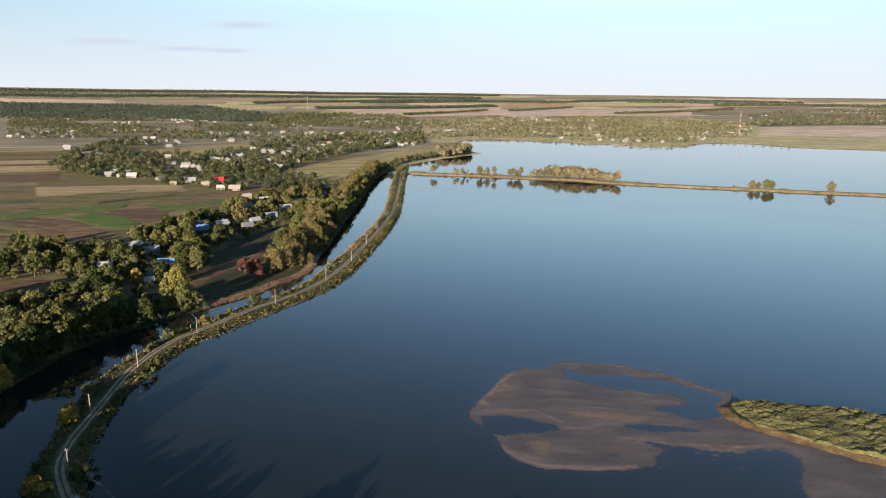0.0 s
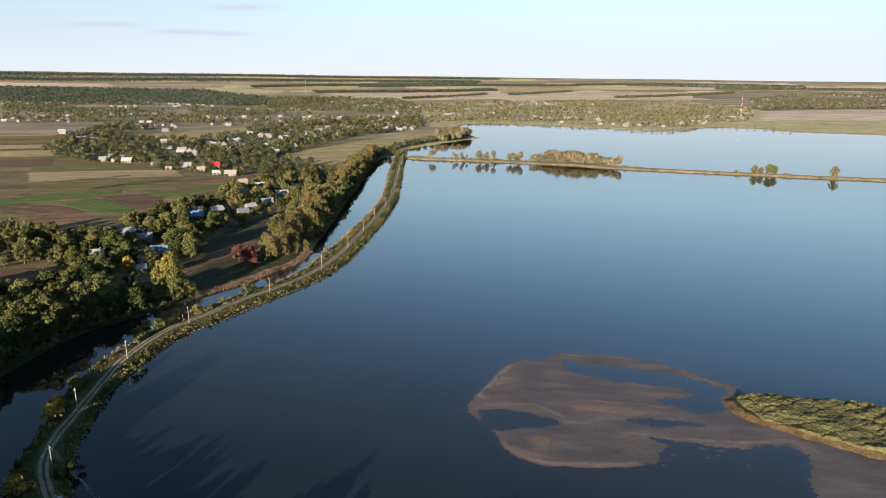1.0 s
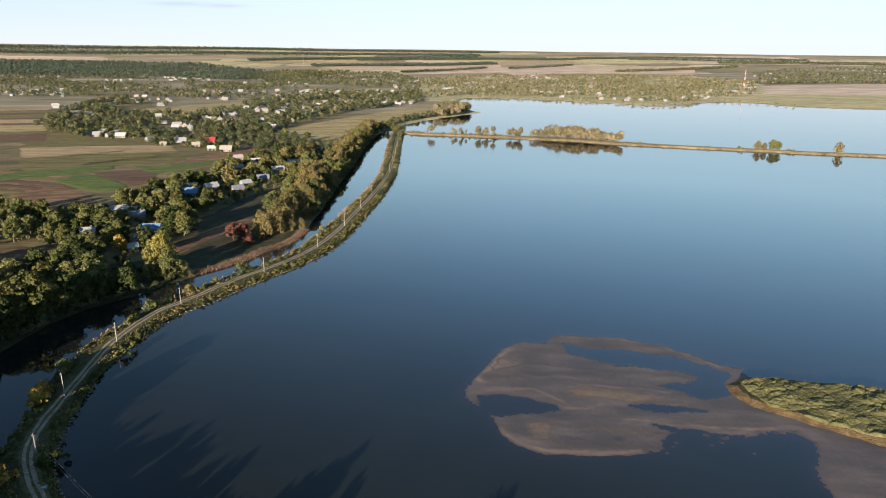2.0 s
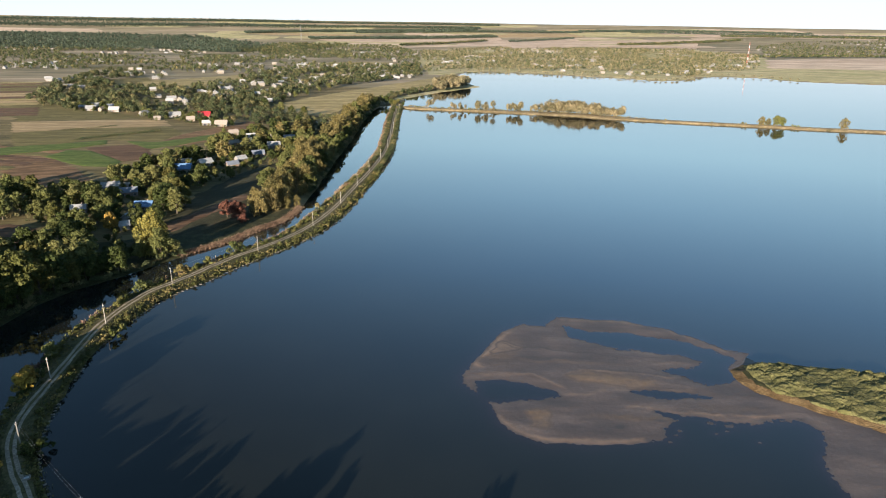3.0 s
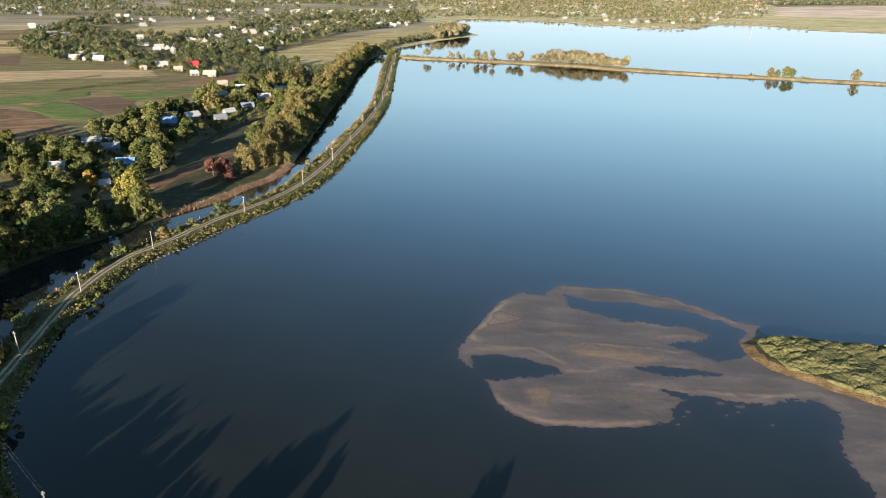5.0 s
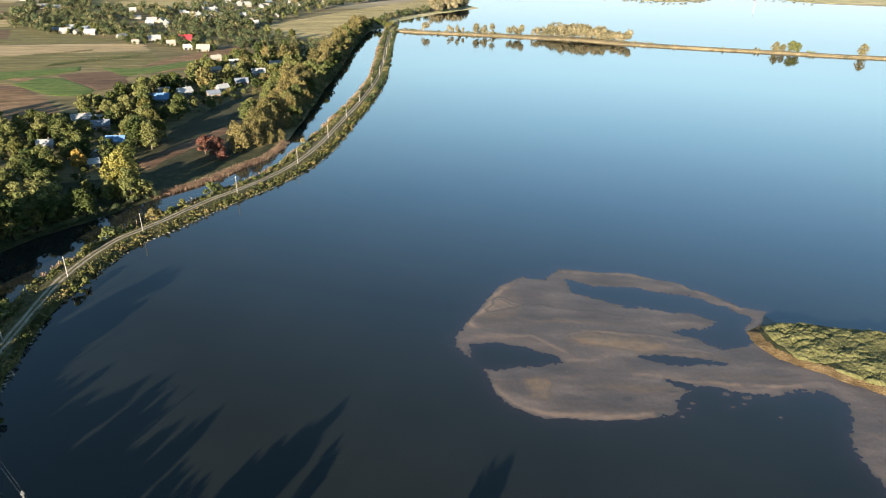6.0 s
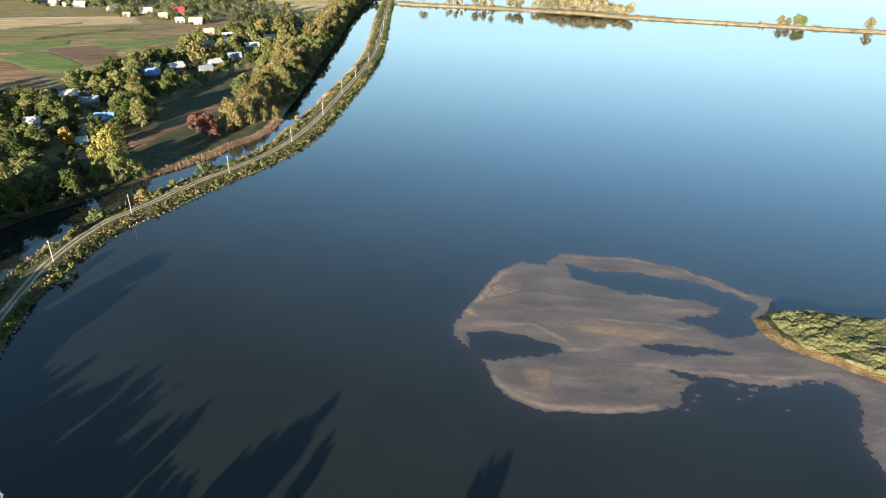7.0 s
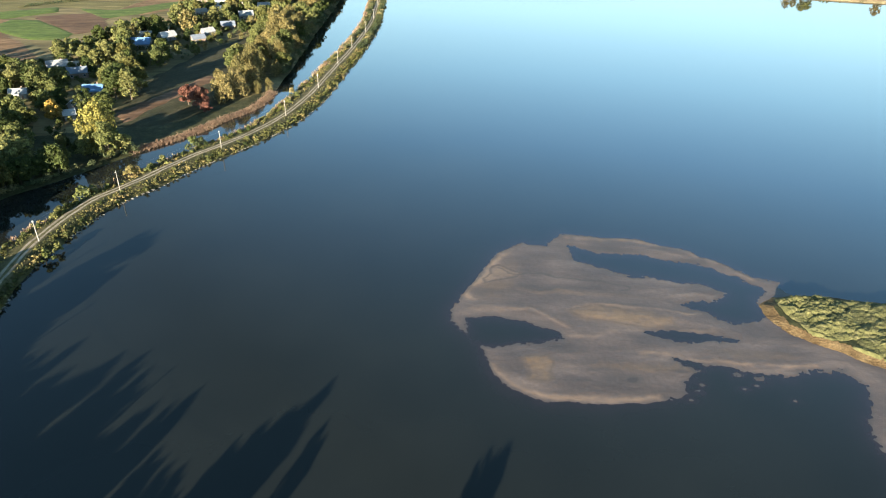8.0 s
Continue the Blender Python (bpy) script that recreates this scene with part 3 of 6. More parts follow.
# muddy shallows: the bed shows dimly where the water over it is thin
thin = np.exp(np.minimum(bz, 0) / 0.07) * np.clip((bz + 0.42) / 0.2, 0, 1)
f = grid_faces(bx.shape[1], bx.shape[0])
f = f[((bz.ravel()[f] > -0.4) & (bz.ravel()[f] < 0.06)).any(1)]
used_w, f = np.unique(f, return_inverse=True)
shallows = new("shallow_water", mesh_of("shallow_water", np.stack([bx, by, 0 * bx + 0.004], -1).reshape(-1, 3)[used_w], f.reshape(-1, 4), M["shallows"], True))
layer = shallows.data.attributes.new("thin", "FLOAT", "POINT")
layer.data.foreach_set("value", thin.ravel()[used_w].astype(np.float32))
tagged(shallows, "thin muddy water round the sand bar", "water", kind="structure")
tagged(sandbar, "wet brown sand bar with shallow pools", "sandbar", kind="structure")

ix, iy = np.meshgrid(np.arange(92, 202, 0.8), np.arange(140, 222, 0.8))
d_isl = -edge_distance(ISLAND, ix, iy) + 0.6 * wobble(ix, iy, 3)
iz = np.clip(d_isl * 0.3, -0.6, 1.1) + np.clip(d_isl - 3, 0, 30) * 0.03 + 0.15 * wobble(ix, iy, 2.5) * (d_isl > 0.5)
f = grid_faces(ix.shape[1], ix.shape[0])
f = f[(iz.ravel()[f] > -0.4).any(1)]
used, f = np.unique(f, return_inverse=True)
island = new("island_bank", mesh_of("island_bank", np.stack([ix, iy, iz], -1).reshape(-1, 3)[used], f.reshape(-1, 4), M["islandbank"], True))
tagged(island, "low island of dry earth beside the sand bar", "island", kind="structure")

# dark sheet under the sedge: shade between tussocks put into its colour
turf = d_isl > 3.2
f = grid_faces(ix.shape[1], ix.shape[0])
f = f[turf.ravel()[f].all(1)]
used, f = np.unique(f, return_inverse=True)
island_turf = new("island_turf", mesh_of("island_turf", np.stack([ix, iy, iz + 0.05], -1).reshape(-1, 3)[used], f.reshape(-1, 4), M["scrub"], True))
tagged(island_turf, "dark sheet painting the shade between the island's sedge tussocks", "turf", kind="structure")

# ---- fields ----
# scrub ground whose dark colour stands in for the shade of the trees
draped("scrub_ground", [(-215, 232), (-168, 200), (-160, 217), (-157, 255), (-150, 283), (-135, 306), (-121, 313), (-108, 337), (-94, 362), (-82, 402), (-94, 412), (-108, 384), (-128, 356), (-150, 350), (-170, 340), (-210, 325), (-240, 280)], M["scrub"], 0.12, "rough scrub ground along the canal, coloured dark for tree shade", step=3)
draped("meadow", [(-232, 985), (-179, 1136), (-104, 1308), (-10, 1540), (30, 1480), (22, 1363), (-62, 1180), (-104, 1090), (-122, 1000), (-135, 900), (-150, 860), (-222, 890)], M["meadow"], 0.1, "mown dry meadow between gardens and canal trees")
draped("fallow_field", [(-565, 1280), (-502, 1370), (-430, 1500), (-395, 1420), (-400, 1270), (-440, 1140), (-525, 1145)], M["meadow"], 0.15, "dry grass field between village lanes", step=8)
draped("fallow_field", [(-655, 1300), (-590, 1385), (-525, 1265), (-540, 1155)], M["olivefield"], 0.12, "olive fallow plot between village lanes", step=8)
draped("fallow_field", [(-330, 1480), (-250, 1640), (-215, 1610), (-290, 1440)], M["meadow"], 0.15, "dry grass field between village lanes", step=8)
draped("fallow_field", [(-900, 1720), (-760, 1800), (-640, 1700), (-800, 1610)], M["olivefield"], 0.2, "olive fallow plot behind the village", step=12)
draped("fallow_field", [(-420, 1990), (-200, 2120), (-120, 2060), (-330, 1930)], M["meadow"], 0.2, "dry grass field behind the village", step=12)
draped("stubble_field", [(-476, 748), (-321, 790), (-295, 742), (-385, 704), (-430, 674)], M["stubble"], 0.12, "pale stubble strip beside the village")
draped("fallow_field", [(-733, 1161), (-600, 1250), (-420, 850), (-330, 800), (-476, 752)], M["olivefield"], 0.1, "olive fallow strips on the village edge", step=9)
draped("fallow_field", [(-430, 672), (-385, 702), (-295, 738), (-262, 690), (-268, 640), (-330, 640), (-376, 590)], M["olivefield"], 0.1, "grassy brown garden plots")
rk = random.Random(3)
for k in range(17):
    y0, y1 = 800 + 27 * k, 800 + 27 * (k + 1) - rk.uniform(2, 5)
    xr = -470 - (y0 - 790) * 0.56
    name, mat, label = rk.choice((("fallow_strip", "olivefield", "olive fallow strip"), ("stubble_strip", "stubble", "pale stubble strip"), ("weedy_strip", "redsoil", "weedy brown strip"), ("grass_strip", "meadow", "dry grass strip"), ("plough_strip", "plough", "bare ploughed strip")))
    draped(name, [(xr - 330, y0 - 75), (xr, y0), (xr - 12, y1), (xr - 342, y1 - 75)], M[mat], 0.25, label + " at the village edge", step=5)
for k in range(7):
    y0 = 455 + 17 * k
    name, mat, label = rk.choice((("weedy_strip", "redsoil", "weedy reddish strip"), ("fallow_strip", "olivefield", "olive fallow strip"), ("plough_strip", "plough", "bare soil strip")))
    draped(name, [(-430, y0 + 40), (-330 + 3 * k, y0 + 10), (-330 + 3 * k, y0 + 24), (-430, y0 + 55)], M[mat], 0.2, label + " between gardens", step=4)
draped("grass_strip", [(-300, 640), (-268, 636), (-232, 690), (-200, 745), (-190, 738), (-240, 628), (-262, 600)], M["winter"], 0.2, "green grass strip beside the brown plot", step=3)
draped("winter_crop", [(-394, 564), (-383, 595), (-347, 617), (-318, 643), (-309, 620), (-331, 590), (-361, 562), (-377, 540)], M["winter"], 0.34, "bright green winter crop strip", step=3)
draped("winter_crop", [(-328, 554), (-327, 586), (-304, 585), (-258, 543), (-258, 519), (-284, 524)], M["winter"], 0.3, "green crop plot", step=3)
draped("plough_plot", [(-318, 598), (-300, 612), (-268, 628), (-243, 560), (-256, 540)], M["plough"], 0.12, "bare brown garden plot", step=3)
draped("weedy_plot", [(-360, 560), (-335, 570), (-274, 508), (-222, 440), (-290, 445), (-345, 520)], M["redsoil"], 0.12, "weedy reddish-brown garden plot", step=4)
draped("weedy_plot", [(-262, 690), (-225, 790), (-212, 785), (-185, 700), (-240, 620), (-268, 632)], M["redsoil"], 0.1, "reddish-brown garden strip below the houses", step=4)
draped("plough_plot", [(-240, 368), (-212, 356), (-200, 333), (-222, 326), (-260, 350)], M["plough"], 0.12, "dark ploughed plot", step=3)
# tree shadows painted in as a dark patch of grass
draped("rough_grass", [(-158, 352), (-128, 352), (-102, 392), (-112, 425), (-122, 450), (-130, 560), (-152, 508), (-162, 440), (-160, 395)], M["rough"], 0.1, "rough grass between gardens and canal trees, coloured dark for tree shadows", step=4)
# lighter soil strip that paints the sunlit gap between two tree shadows
draped("plough_plot", [(-146, 356), (-141, 381), (-128, 423), (-124, 440), (-131, 444), (-146, 400), (-156, 371)], M["plough"], 0.3, "strip of reddish soil by the reeds, laid for the sunlit gap between shadows", step=3)
draped("far_field", [(-628, 3681), (10, 4062), (339, 4034), (288, 3416), (-219, 3171)], M["hazed_field"], 0.8, "pinkish ploughed field on the far rise", step=40)
draped("far_field", [(330, 3833), (928, 4065), (1426, 3823), (1229, 3325), (732, 3319), (318, 3144)], M["hazed_field"], 0.8, "large pinkish stubble field beyond the far village", step=40)
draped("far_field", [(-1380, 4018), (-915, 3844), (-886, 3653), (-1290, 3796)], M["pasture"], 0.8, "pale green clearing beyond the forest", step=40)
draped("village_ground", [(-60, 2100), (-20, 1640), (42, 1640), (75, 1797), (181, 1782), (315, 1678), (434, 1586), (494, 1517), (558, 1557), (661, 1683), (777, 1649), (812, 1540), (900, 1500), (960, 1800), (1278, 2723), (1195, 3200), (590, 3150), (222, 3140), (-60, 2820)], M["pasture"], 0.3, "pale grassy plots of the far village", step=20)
draped("far_field", [(1177, 2460), (1768, 2624), (2600, 2624), (2000, 1875), (1269, 1875), (943, 1945)], M["hazed_field"], 0.5, "bare tan field above the far shore", step=30)
draped("far_field", [(-2900, 4270), (-2114, 4237), (-2000, 4100), (-2900, 4130)], M["hazed_field"], 0.8, "pale clearing behind the forest", step=50)
draped("far_field", [(1500, 4150), (3400, 4200), (3400, 4500), (1300, 4500)], M["hazed_field"], 0.8, "pale stubble on the far ridge", step=60)


# ---- trees ----
def foliage(seed, lobes, count, size, droop=0.0):
    """A crown of many small leaf sprays on the shells of lobes (x, y, z, radius, height radius)."""
    r = np.random.default_rng(seed)
    L = np.array(lobes, float)
    w = L[:, 3] ** 2
    pick = r.choice(len(L), count, p=w / w.sum())
    d = r.normal(size=(count, 3))
    d /= np.linalg.norm(d, axis=1)[:, None]
    d[:, 2] = np.where(d[:, 2] < -0.35, -d[:, 2], d[:, 2])
    rad = r.uniform(0.6, 1.08, count) ** 0.6
    p = L[pick, :3] + d * rad[:, None] * L[pick][:, [3, 3, 4]]
    p[:, 2] -= droop * r.uniform(0, 1, count) * np.hypot(d[:, 0], d[:, 1])
    n = d + r.normal(size=(count, 3)) * 0.55 + np.array([0, 0, 0.25])
    n /= np.linalg.norm(n, axis=1)[:, None]
    a = np.cross(n, r.normal(size=(count, 3)))
    a /= np.linalg.norm(a, axis=1)[:, None]
    b = np.cross(n, a)
    s = size * r.uniform(0.55, 1.45, count)[:, None]
    k = r.uniform(0.5, 0.9, count)[:, None]
    v = np.stack([p - a * s, p - b * s * k + n * s * 0.12, p + a * s, p + b * s * k - n * s * 0.12], 1).reshape(-1, 3)
    return v, np.arange(count * 4).reshape(-1, 4)


def limb(bm, a, b, ra, rb, sides=7):
    a, b = Vector(a), Vector(b)
    q = (b - a).to_track_quat("Z", "Y").to_matrix()
    rings = []
    for c, rr in ((a, ra), (a.lerp(b, 0.5) + q @ Vector((ra * 0.5, 0, 0)), (ra + rb) / 2), (b, rb)):
        rings.append([bm.verts.new(c + q @ Vector((rr * math.cos(6.2832 * i / sides), rr * math.sin(6.2832 * i / sides), 0))) for i in range(sides)])
    for lo, hi in zip(rings, rings[1:]):
        for i in range(sides):
            bm.faces.new((lo[i], lo[(i + 1) % sides], hi[(i + 1) % sides], hi[i]))
    bm.faces.new(rings[-1])


def tree(name, seed, h, r, leaf, count, size, label, shape="round", category="tree"):
    """A tree of height h and crown radius r: trunk with limbs, crown of leaf sprays. Stands at the origin."""
    rnd = random.Random(seed)
    low = {"round": 0.2, "willow": 0.12, "column": 0.1, "bush": 0.0}[shape]
    lobes, tips = [], []
    n = {"round": 24, "willow": 24, "column": 18, "bush": 6}[shape]
    for i in range(n):
        k = (i + 0.5) / n
        z = h * (low + (0.95 - low) * k)
        side = {"round": math.sin(math.pi * (0.18 + 0.72 * k)), "willow": math.sin(math.pi * (0.25 + 0.65 * k)), "column": 0.85 * math.sin(math.pi * (0.22 + 0.62 * k)), "bush": math.cos(k * 1.3)}[shape]
        ang, out_ = 2.4 * i + rnd.uniform(-0.6, 0.6), r * side * rnd.uniform(0.35, 0.86)
        lr = r * (rnd.uniform(0.26, 0.46) if shape == "bush" else rnd.uniform(0.18, 0.37)) * (0.6 + 0.4 * side)
        lobes.append((out_ * math.cos(ang), out_ * math.sin(ang), z - lr * 0.4, lr, lr * (1.5 if shape in ("willow", "column") else 0.95)))
    for i in range(2):
        lobes.append((rnd.uniform(-0.15, 0.15) * r, rnd.uniform(-0.15, 0.15) * r, h * (0.45 + 0.3 * i), r * 0.42, h * 0.2))
    v, f = foliage(seed, lobes, count, size, 0.1 * h if shape == "willow" else 0.0)
    v[:, 2] = np.maximum(v[:, 2], 0.05)
    if shape == "bush":
        ob = new(name, mesh_of(name, v, f, M[leaf]))
        return tagged(ob, label, category)
    ob = new(name)
    bm = bmesh.new()
    limb(bm, (0, 0, -0.4), (0.1, 0.05, h * 0.42), h * 0.026 + 0.05, h * 0.016)
    limb(bm, (0.1, 0.05, h * 0.40), (0, 0.1, h * 0.8), h * 0.016, 0.04)
    for x, y, z, lr, _ in lobes[2:10]:
        limb(bm, (0.1, 0.05, min(h * 0.5, max(h * 0.18, z * 0.6))), (x * 0.8, y * 0.8, z), h * 0.009, 0.03, 5)
    part("trunk", bm, M["bark"], ob)
    part("crown", mesh_of("crown", v, f, M[leaf]), None, ob)
    return tagged(ob, label, category)


def at(ob, x, y, scale=1.0, z=None, turn=None, tall=1.0, first=[]):
    """Puts a copy of a model tree on the ground; the first time, the model itself."""
    turn = random.uniform(0, 6.28) if turn is None else turn
    z = float(land_z(x, y)) if z is None else z
    m = Matrix.LocRotScale((x, y, z - 0.1), Euler((0, 0, turn)), (scale, scale, scale * tall))
    if ob not in first:
        first.append(ob)
        ob.matrix_basis = m
        return ob
    c = copy_thing(ob, m)
    c.scale = (scale, scale, scale * tall)
    return c


LABELS = {"leaf_green": "leafy dark green garden tree", "leaf_olive": "olive green tree turning in autumn", "leaf_gold": "golden autumn willow with a lumpy crown"}
NEAR, MID = {}, {}
for leaf, shape, name, h, r in (("leaf_green", "round", "garden_tree", 10.5, 5.2), ("leaf_olive", "round", "tree", 10.5, 5.2), ("leaf_gold", "willow", "willow_tree", 13, 6.2)):
    NEAR[leaf] = [tree(name, 11 + 7 * i + len(leaf), h * (1 + 0.12 * i), r, leaf, 2600, 0.36, LABELS[leaf], shape) for i in range(3)]
    MID[leaf] = [tree(name, 91 + 5 * i + len(leaf), h * (1 + 0.12 * i), r, leaf, 850, 0.62, LABELS[leaf], shape) for i in range(3)]
POPLAR = [tree("poplar_tree", 61 + 3 * i, 20, 5.0 + 0.8 * i, "leaf_green", 1300, 0.7, "tall slim green poplar out of view, placed for its shadow", "column") for i in range(2)]
YELLOW = tree("yellow_tree", 5, 18, 8.0, "leaf_yellow", 4800, 0.4, "tall bright yellow autumn tree on the canal bank", "willow")
AMBER = tree("amber_tree", 6, 7.5, 3.4, "leaf_orange", 1700, 0.32, "small amber autumn tree by a white shed")
RED = tree("red_tree", 8, 9, 4.6, "leaf_red", 2400, 0.34, "rust red autumn tree beside the reeds")
BUSHES = [tree("bush", 40 + i, 2.2, 1.5, leaf, 300, 0.23, "low " + word + " bush on the bank", "bush", "bush") for i, (leaf, word) in enumerate((("leaf_green", "green"), ("leaf_olive", "olive"), ("leaf_gold", "golden"), ("leaf_orange", "orange")))]

WOOD_NEAR = [(-300, 439), (-245, 442), (-239, 466), (-232, 486), (-231, 546), (-220, 559), (-180, 463), (-158, 391), (-148, 335), (-152, 305), (-166, 284), (-180, 262), (-260, 330)]
GARDENS = [(-225, 559), (-204, 574), (-204, 661), (-185, 737), (-148, 764), (-122, 690), (-128, 560), (-150, 505), (-158, 470), (-170, 449), (-164, 408)]
HOUSE_ROW = [(-357, 798), (-371, 878), (-345, 946), (-234, 970), (-192, 865), (-147, 836), (-120, 840), (-93, 731), (-119, 672), (-179, 739), (-200, 760), (-289, 750)]
BIG_WOOD = [(-589, 968), (-661, 1167), (-715, 1384), (-453, 1077), (-361, 880), (-361, 814), (-388, 808), (-447, 832), (-515, 880)]
OPEN = [[(-240, 370), (-210, 358), (-198, 333), (-222, 324), (-270, 345)], [(-376, 590), (-318, 645), (-262, 690), (-225, 790), (-190, 720), (-243, 555), (-250, 512), (-222, 440), (-290, 440)],
        [(-476, 748), (-321, 795), (-255, 730), (-268, 640), (-376, 590)], [(-158, 470), (-124, 560), (-112, 540), (-120, 440), (-150, 362), (-162, 380)],
        [(-565, 1280), (-502, 1370), (-430, 1500), (-395, 1420), (-400, 1270), (-440, 1140), (-525, 1145)], [(-655, 1300), (-590, 1385), (-525, 1265), (-540, 1155)], [(-330, 1480), (-250, 1640), (-215, 1610), (-290, 1440)],
        [(-900, 1720), (-760, 1800), (-640, 1700), (-800, 1610)], [(-420, 1990), (-200, 2120), (-120, 2060), (-330, 1930)]]
HOUSES = []  # plan positions that trees keep clear of


def sow(outline, gap, seed):
    """Jittered places inside an outline, clear of the open plots."""
    r = random.Random(seed)
    p = np.array(outline, float)
    pts = [(x + r.uniform(-0.45, 0.45) * gap, y + r.uniform(-0.45, 0.45) * gap) for x in np.arange(p[:, 0].min(), p[:, 0].max(), gap) for y in np.arange(p[:, 1].min(), p[:, 1].max(), gap)]
    q = np.array(pts)
    ok = edge_distance(outline, q[:, 0], q[:, 1]) < 0
    for o in OPEN:
        ok &= edge_distance(o, q[:, 0], q[:, 1]) > 2
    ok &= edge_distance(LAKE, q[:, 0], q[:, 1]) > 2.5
    return q[ok]


def clear_of_houses(x, y, gap=10.0, front=27.0, wide=7.0):
    return all((x - hx) ** 2 + (y - hy) ** 2 > gap ** 2 and not (abs(x - hx - (y - hy) * (hx - 3) / (hy - 45)) < wide and -front < y - hy < 0) for hx, hy in HOUSES)


# ---- houses ----
for key, c, rough in (("wall_white", (0.165, 0.157, 0.142), 0.85), ("wall_cream", (0.165, 0.144, 0.112), 0.85), ("wall_brick", (0.186, 0.14, 0.109), 0.9), ("roof_grey", (0.19, 0.191, 0.188), 0.8), ("roof_white", (0.28, 0.28, 0.272), 0.6),
                      ("roof_beige", (0.225, 0.195, 0.16), 0.8), ("roof_red", (0.25, 0.014, 0.02), 0.5), ("roof_blue", (0.0778, 0.145, 0.259), 0.45), ("roof_slate", (0.114, 0.13, 0.156), 0.7), ("door_wood", (0.114, 0.0674, 0.0415), 0.7),
                      ("frame_white", (0.415, 0.415, 0.405), 0.5)):
    M[key] = plain(key, c, rough, wear=0.45, size=1.2)
glass, gnt, gp = shader("window_glass")
gp.inputs["Base Color"].default_value, gp.inputs["Roughness"].default_value = (0.03, 0.035, 0.04, 1), 0.06
M["glass"] = glass


def box(bm, x0, x1, y0, y1, z0, z1):
    v = [bm.verts.new((x, y, z)) for z in (z0, z1) for x, y in ((x0, y0), (x1, y0), (x1, y1), (x0, y1))]
    for q in ((0, 3, 2, 1), (4, 5, 6, 7), (0, 1, 5, 4), (1, 2, 6, 5), (2, 3, 7, 6), (3, 0, 4, 7)):
        bm.faces.new([v[i] for i in q])


def prism(bm, x0, x1, half, z0, rise):
    """Gable body along x."""
    a = [[bm.verts.new((x, y, z)) for y, z in ((-half, z0), (half, z0), (0, z0 + rise))] for x in (x0, x1)]
    bm.faces.new(a[0][::-1])
    bm.faces.new(a[1])
    for i in range(3):
        bm.faces.new((a[0][i], a[0][(i + 1) % 3], a[1][(i + 1) % 3], a[1][i]))


def house(roof, wall, w, d, h, rise, detail, label, name="house", category="house"):
    """A one-storey village house with a gable roof, ridge along its length."""
    ob = new(name)
    bm = bmesh.new()
    box(bm, -w / 2, w / 2, -d / 2, d / 2, -1.5, h)
    prism(bm, -w / 2, w / 2, d / 2, h, rise)
    part("wall", bm, M[wall], ob)
    bm = bmesh.new()
    t, eave = 0.16, 0.5
    k = rise / (d / 2)
    for s in (-1, 1):
        e, lo = d / 2 + eave, h - eave * k
        quad = [(0, h + rise), (s * e, lo)]
        v = [bm.verts.new((x, y, z + dz)) for x in (-w / 2 - eave, w / 2 + eave) for y, z in quad for dz in (0.06, 0.06 + t)]
        for q in ((0, 1, 3, 2), (4, 6, 7, 5), (0, 4, 5, 1), (2, 3, 7, 6), (1, 5, 7, 3), (0, 2, 6, 4)):
            bm.faces.new([v[i] for i in q])
    bmesh.ops.recalc_face_normals(bm, faces=bm.faces)
    part("roof", bm, M[roof], ob)
    if detail:
        bm = bmesh.new()
        box(bm, w * 0.2, w * 0.2 + 0.6, 0.3, 0.9, h + rise * 0.4, h + rise + 0.9)
        part("chimney", bm, M["wall_brick"], ob)
        n = max(2, int(w / 3.2))
        for s in (-1, 1):
            for i in range(n):
                x = -w / 2 + w * (i + 0.5) / n
                y = s * d / 2
                if i == n // 2 and s < 0:
                    bm = bmesh.new()
                    box(bm, x - 0.5, x + 0.5, y - 0.05, y + 0.05, 0, 2.05)
                    part("door", bm, M["door_wood"], ob)
                    continue
                bm = bmesh.new()
                box(bm, x - 0.7, x + 0.7, y - 0.06, y + 0.06, 0.85, 2.25)
                wf = part("window", bm, M["frame_white"], ob)
                bm = bmesh.new()
                box(bm, x - 0.58, x + 0.58, y - 0.08, y + 0.08, 0.97, 2.13)
                part("pane", bm, M["glass"], wf)
        for s in (-1, 1):
            bm = bmesh.new()
            box(bm, s * w / 2 - 0.06, s * w / 2 + 0.06, -0.6, 0.6, 0.9, 2.2)
            wf = part("window", bm, M["frame_white"], ob)
            bm = bmesh.new()
            box(bm, s * w / 2 - 0.08, s * w / 2 + 0.08, -0.48, 0.48, 1.02, 2.08)
            part("pane", bm, M["glass"], wf)
    return tagged(ob, label, category)


ROOFS = {"red": ("roof_red", "wall_white", "bright red metal"), "white": ("roof_white", "wall_white", "whitish sheet"), "grey": ("roof_grey", "wall_white", "weathered grey slate"), "beige": ("roof_beige", "wall_cream", "faded beige tile"),
         "blue": ("roof_blue", "wall_cream", "blue metal"), "slate": ("roof_slate", "wall_brick", "dark slate")}
FIELD_HOUSES = [(-280, 806, 'red', 14.0, 0.1), (-260, 754, 'white', 9.0, 0.2), (-242, 749, 'beige', 13.0, 0.1), (-317, 811, 'grey', 13.0, 0.3), (-288, 782, 'beige', 9.0, 0.3), (-358, 820, 'grey', 11.0, 1.2), (-446, 884, 'grey', 13.0, 0.2), (-428, 880, 'slate', 10.0, 0.3), (-440, 856, 'grey', 12.0, 0.25), (-424, 852, 'beige', 9.0, 1.3), (-408, 850, 'white', 12.0, 0.15), (-456, 866, 'slate', 9.0, 0.4), (-328, 785, 'beige', 7.0, 0.4)]
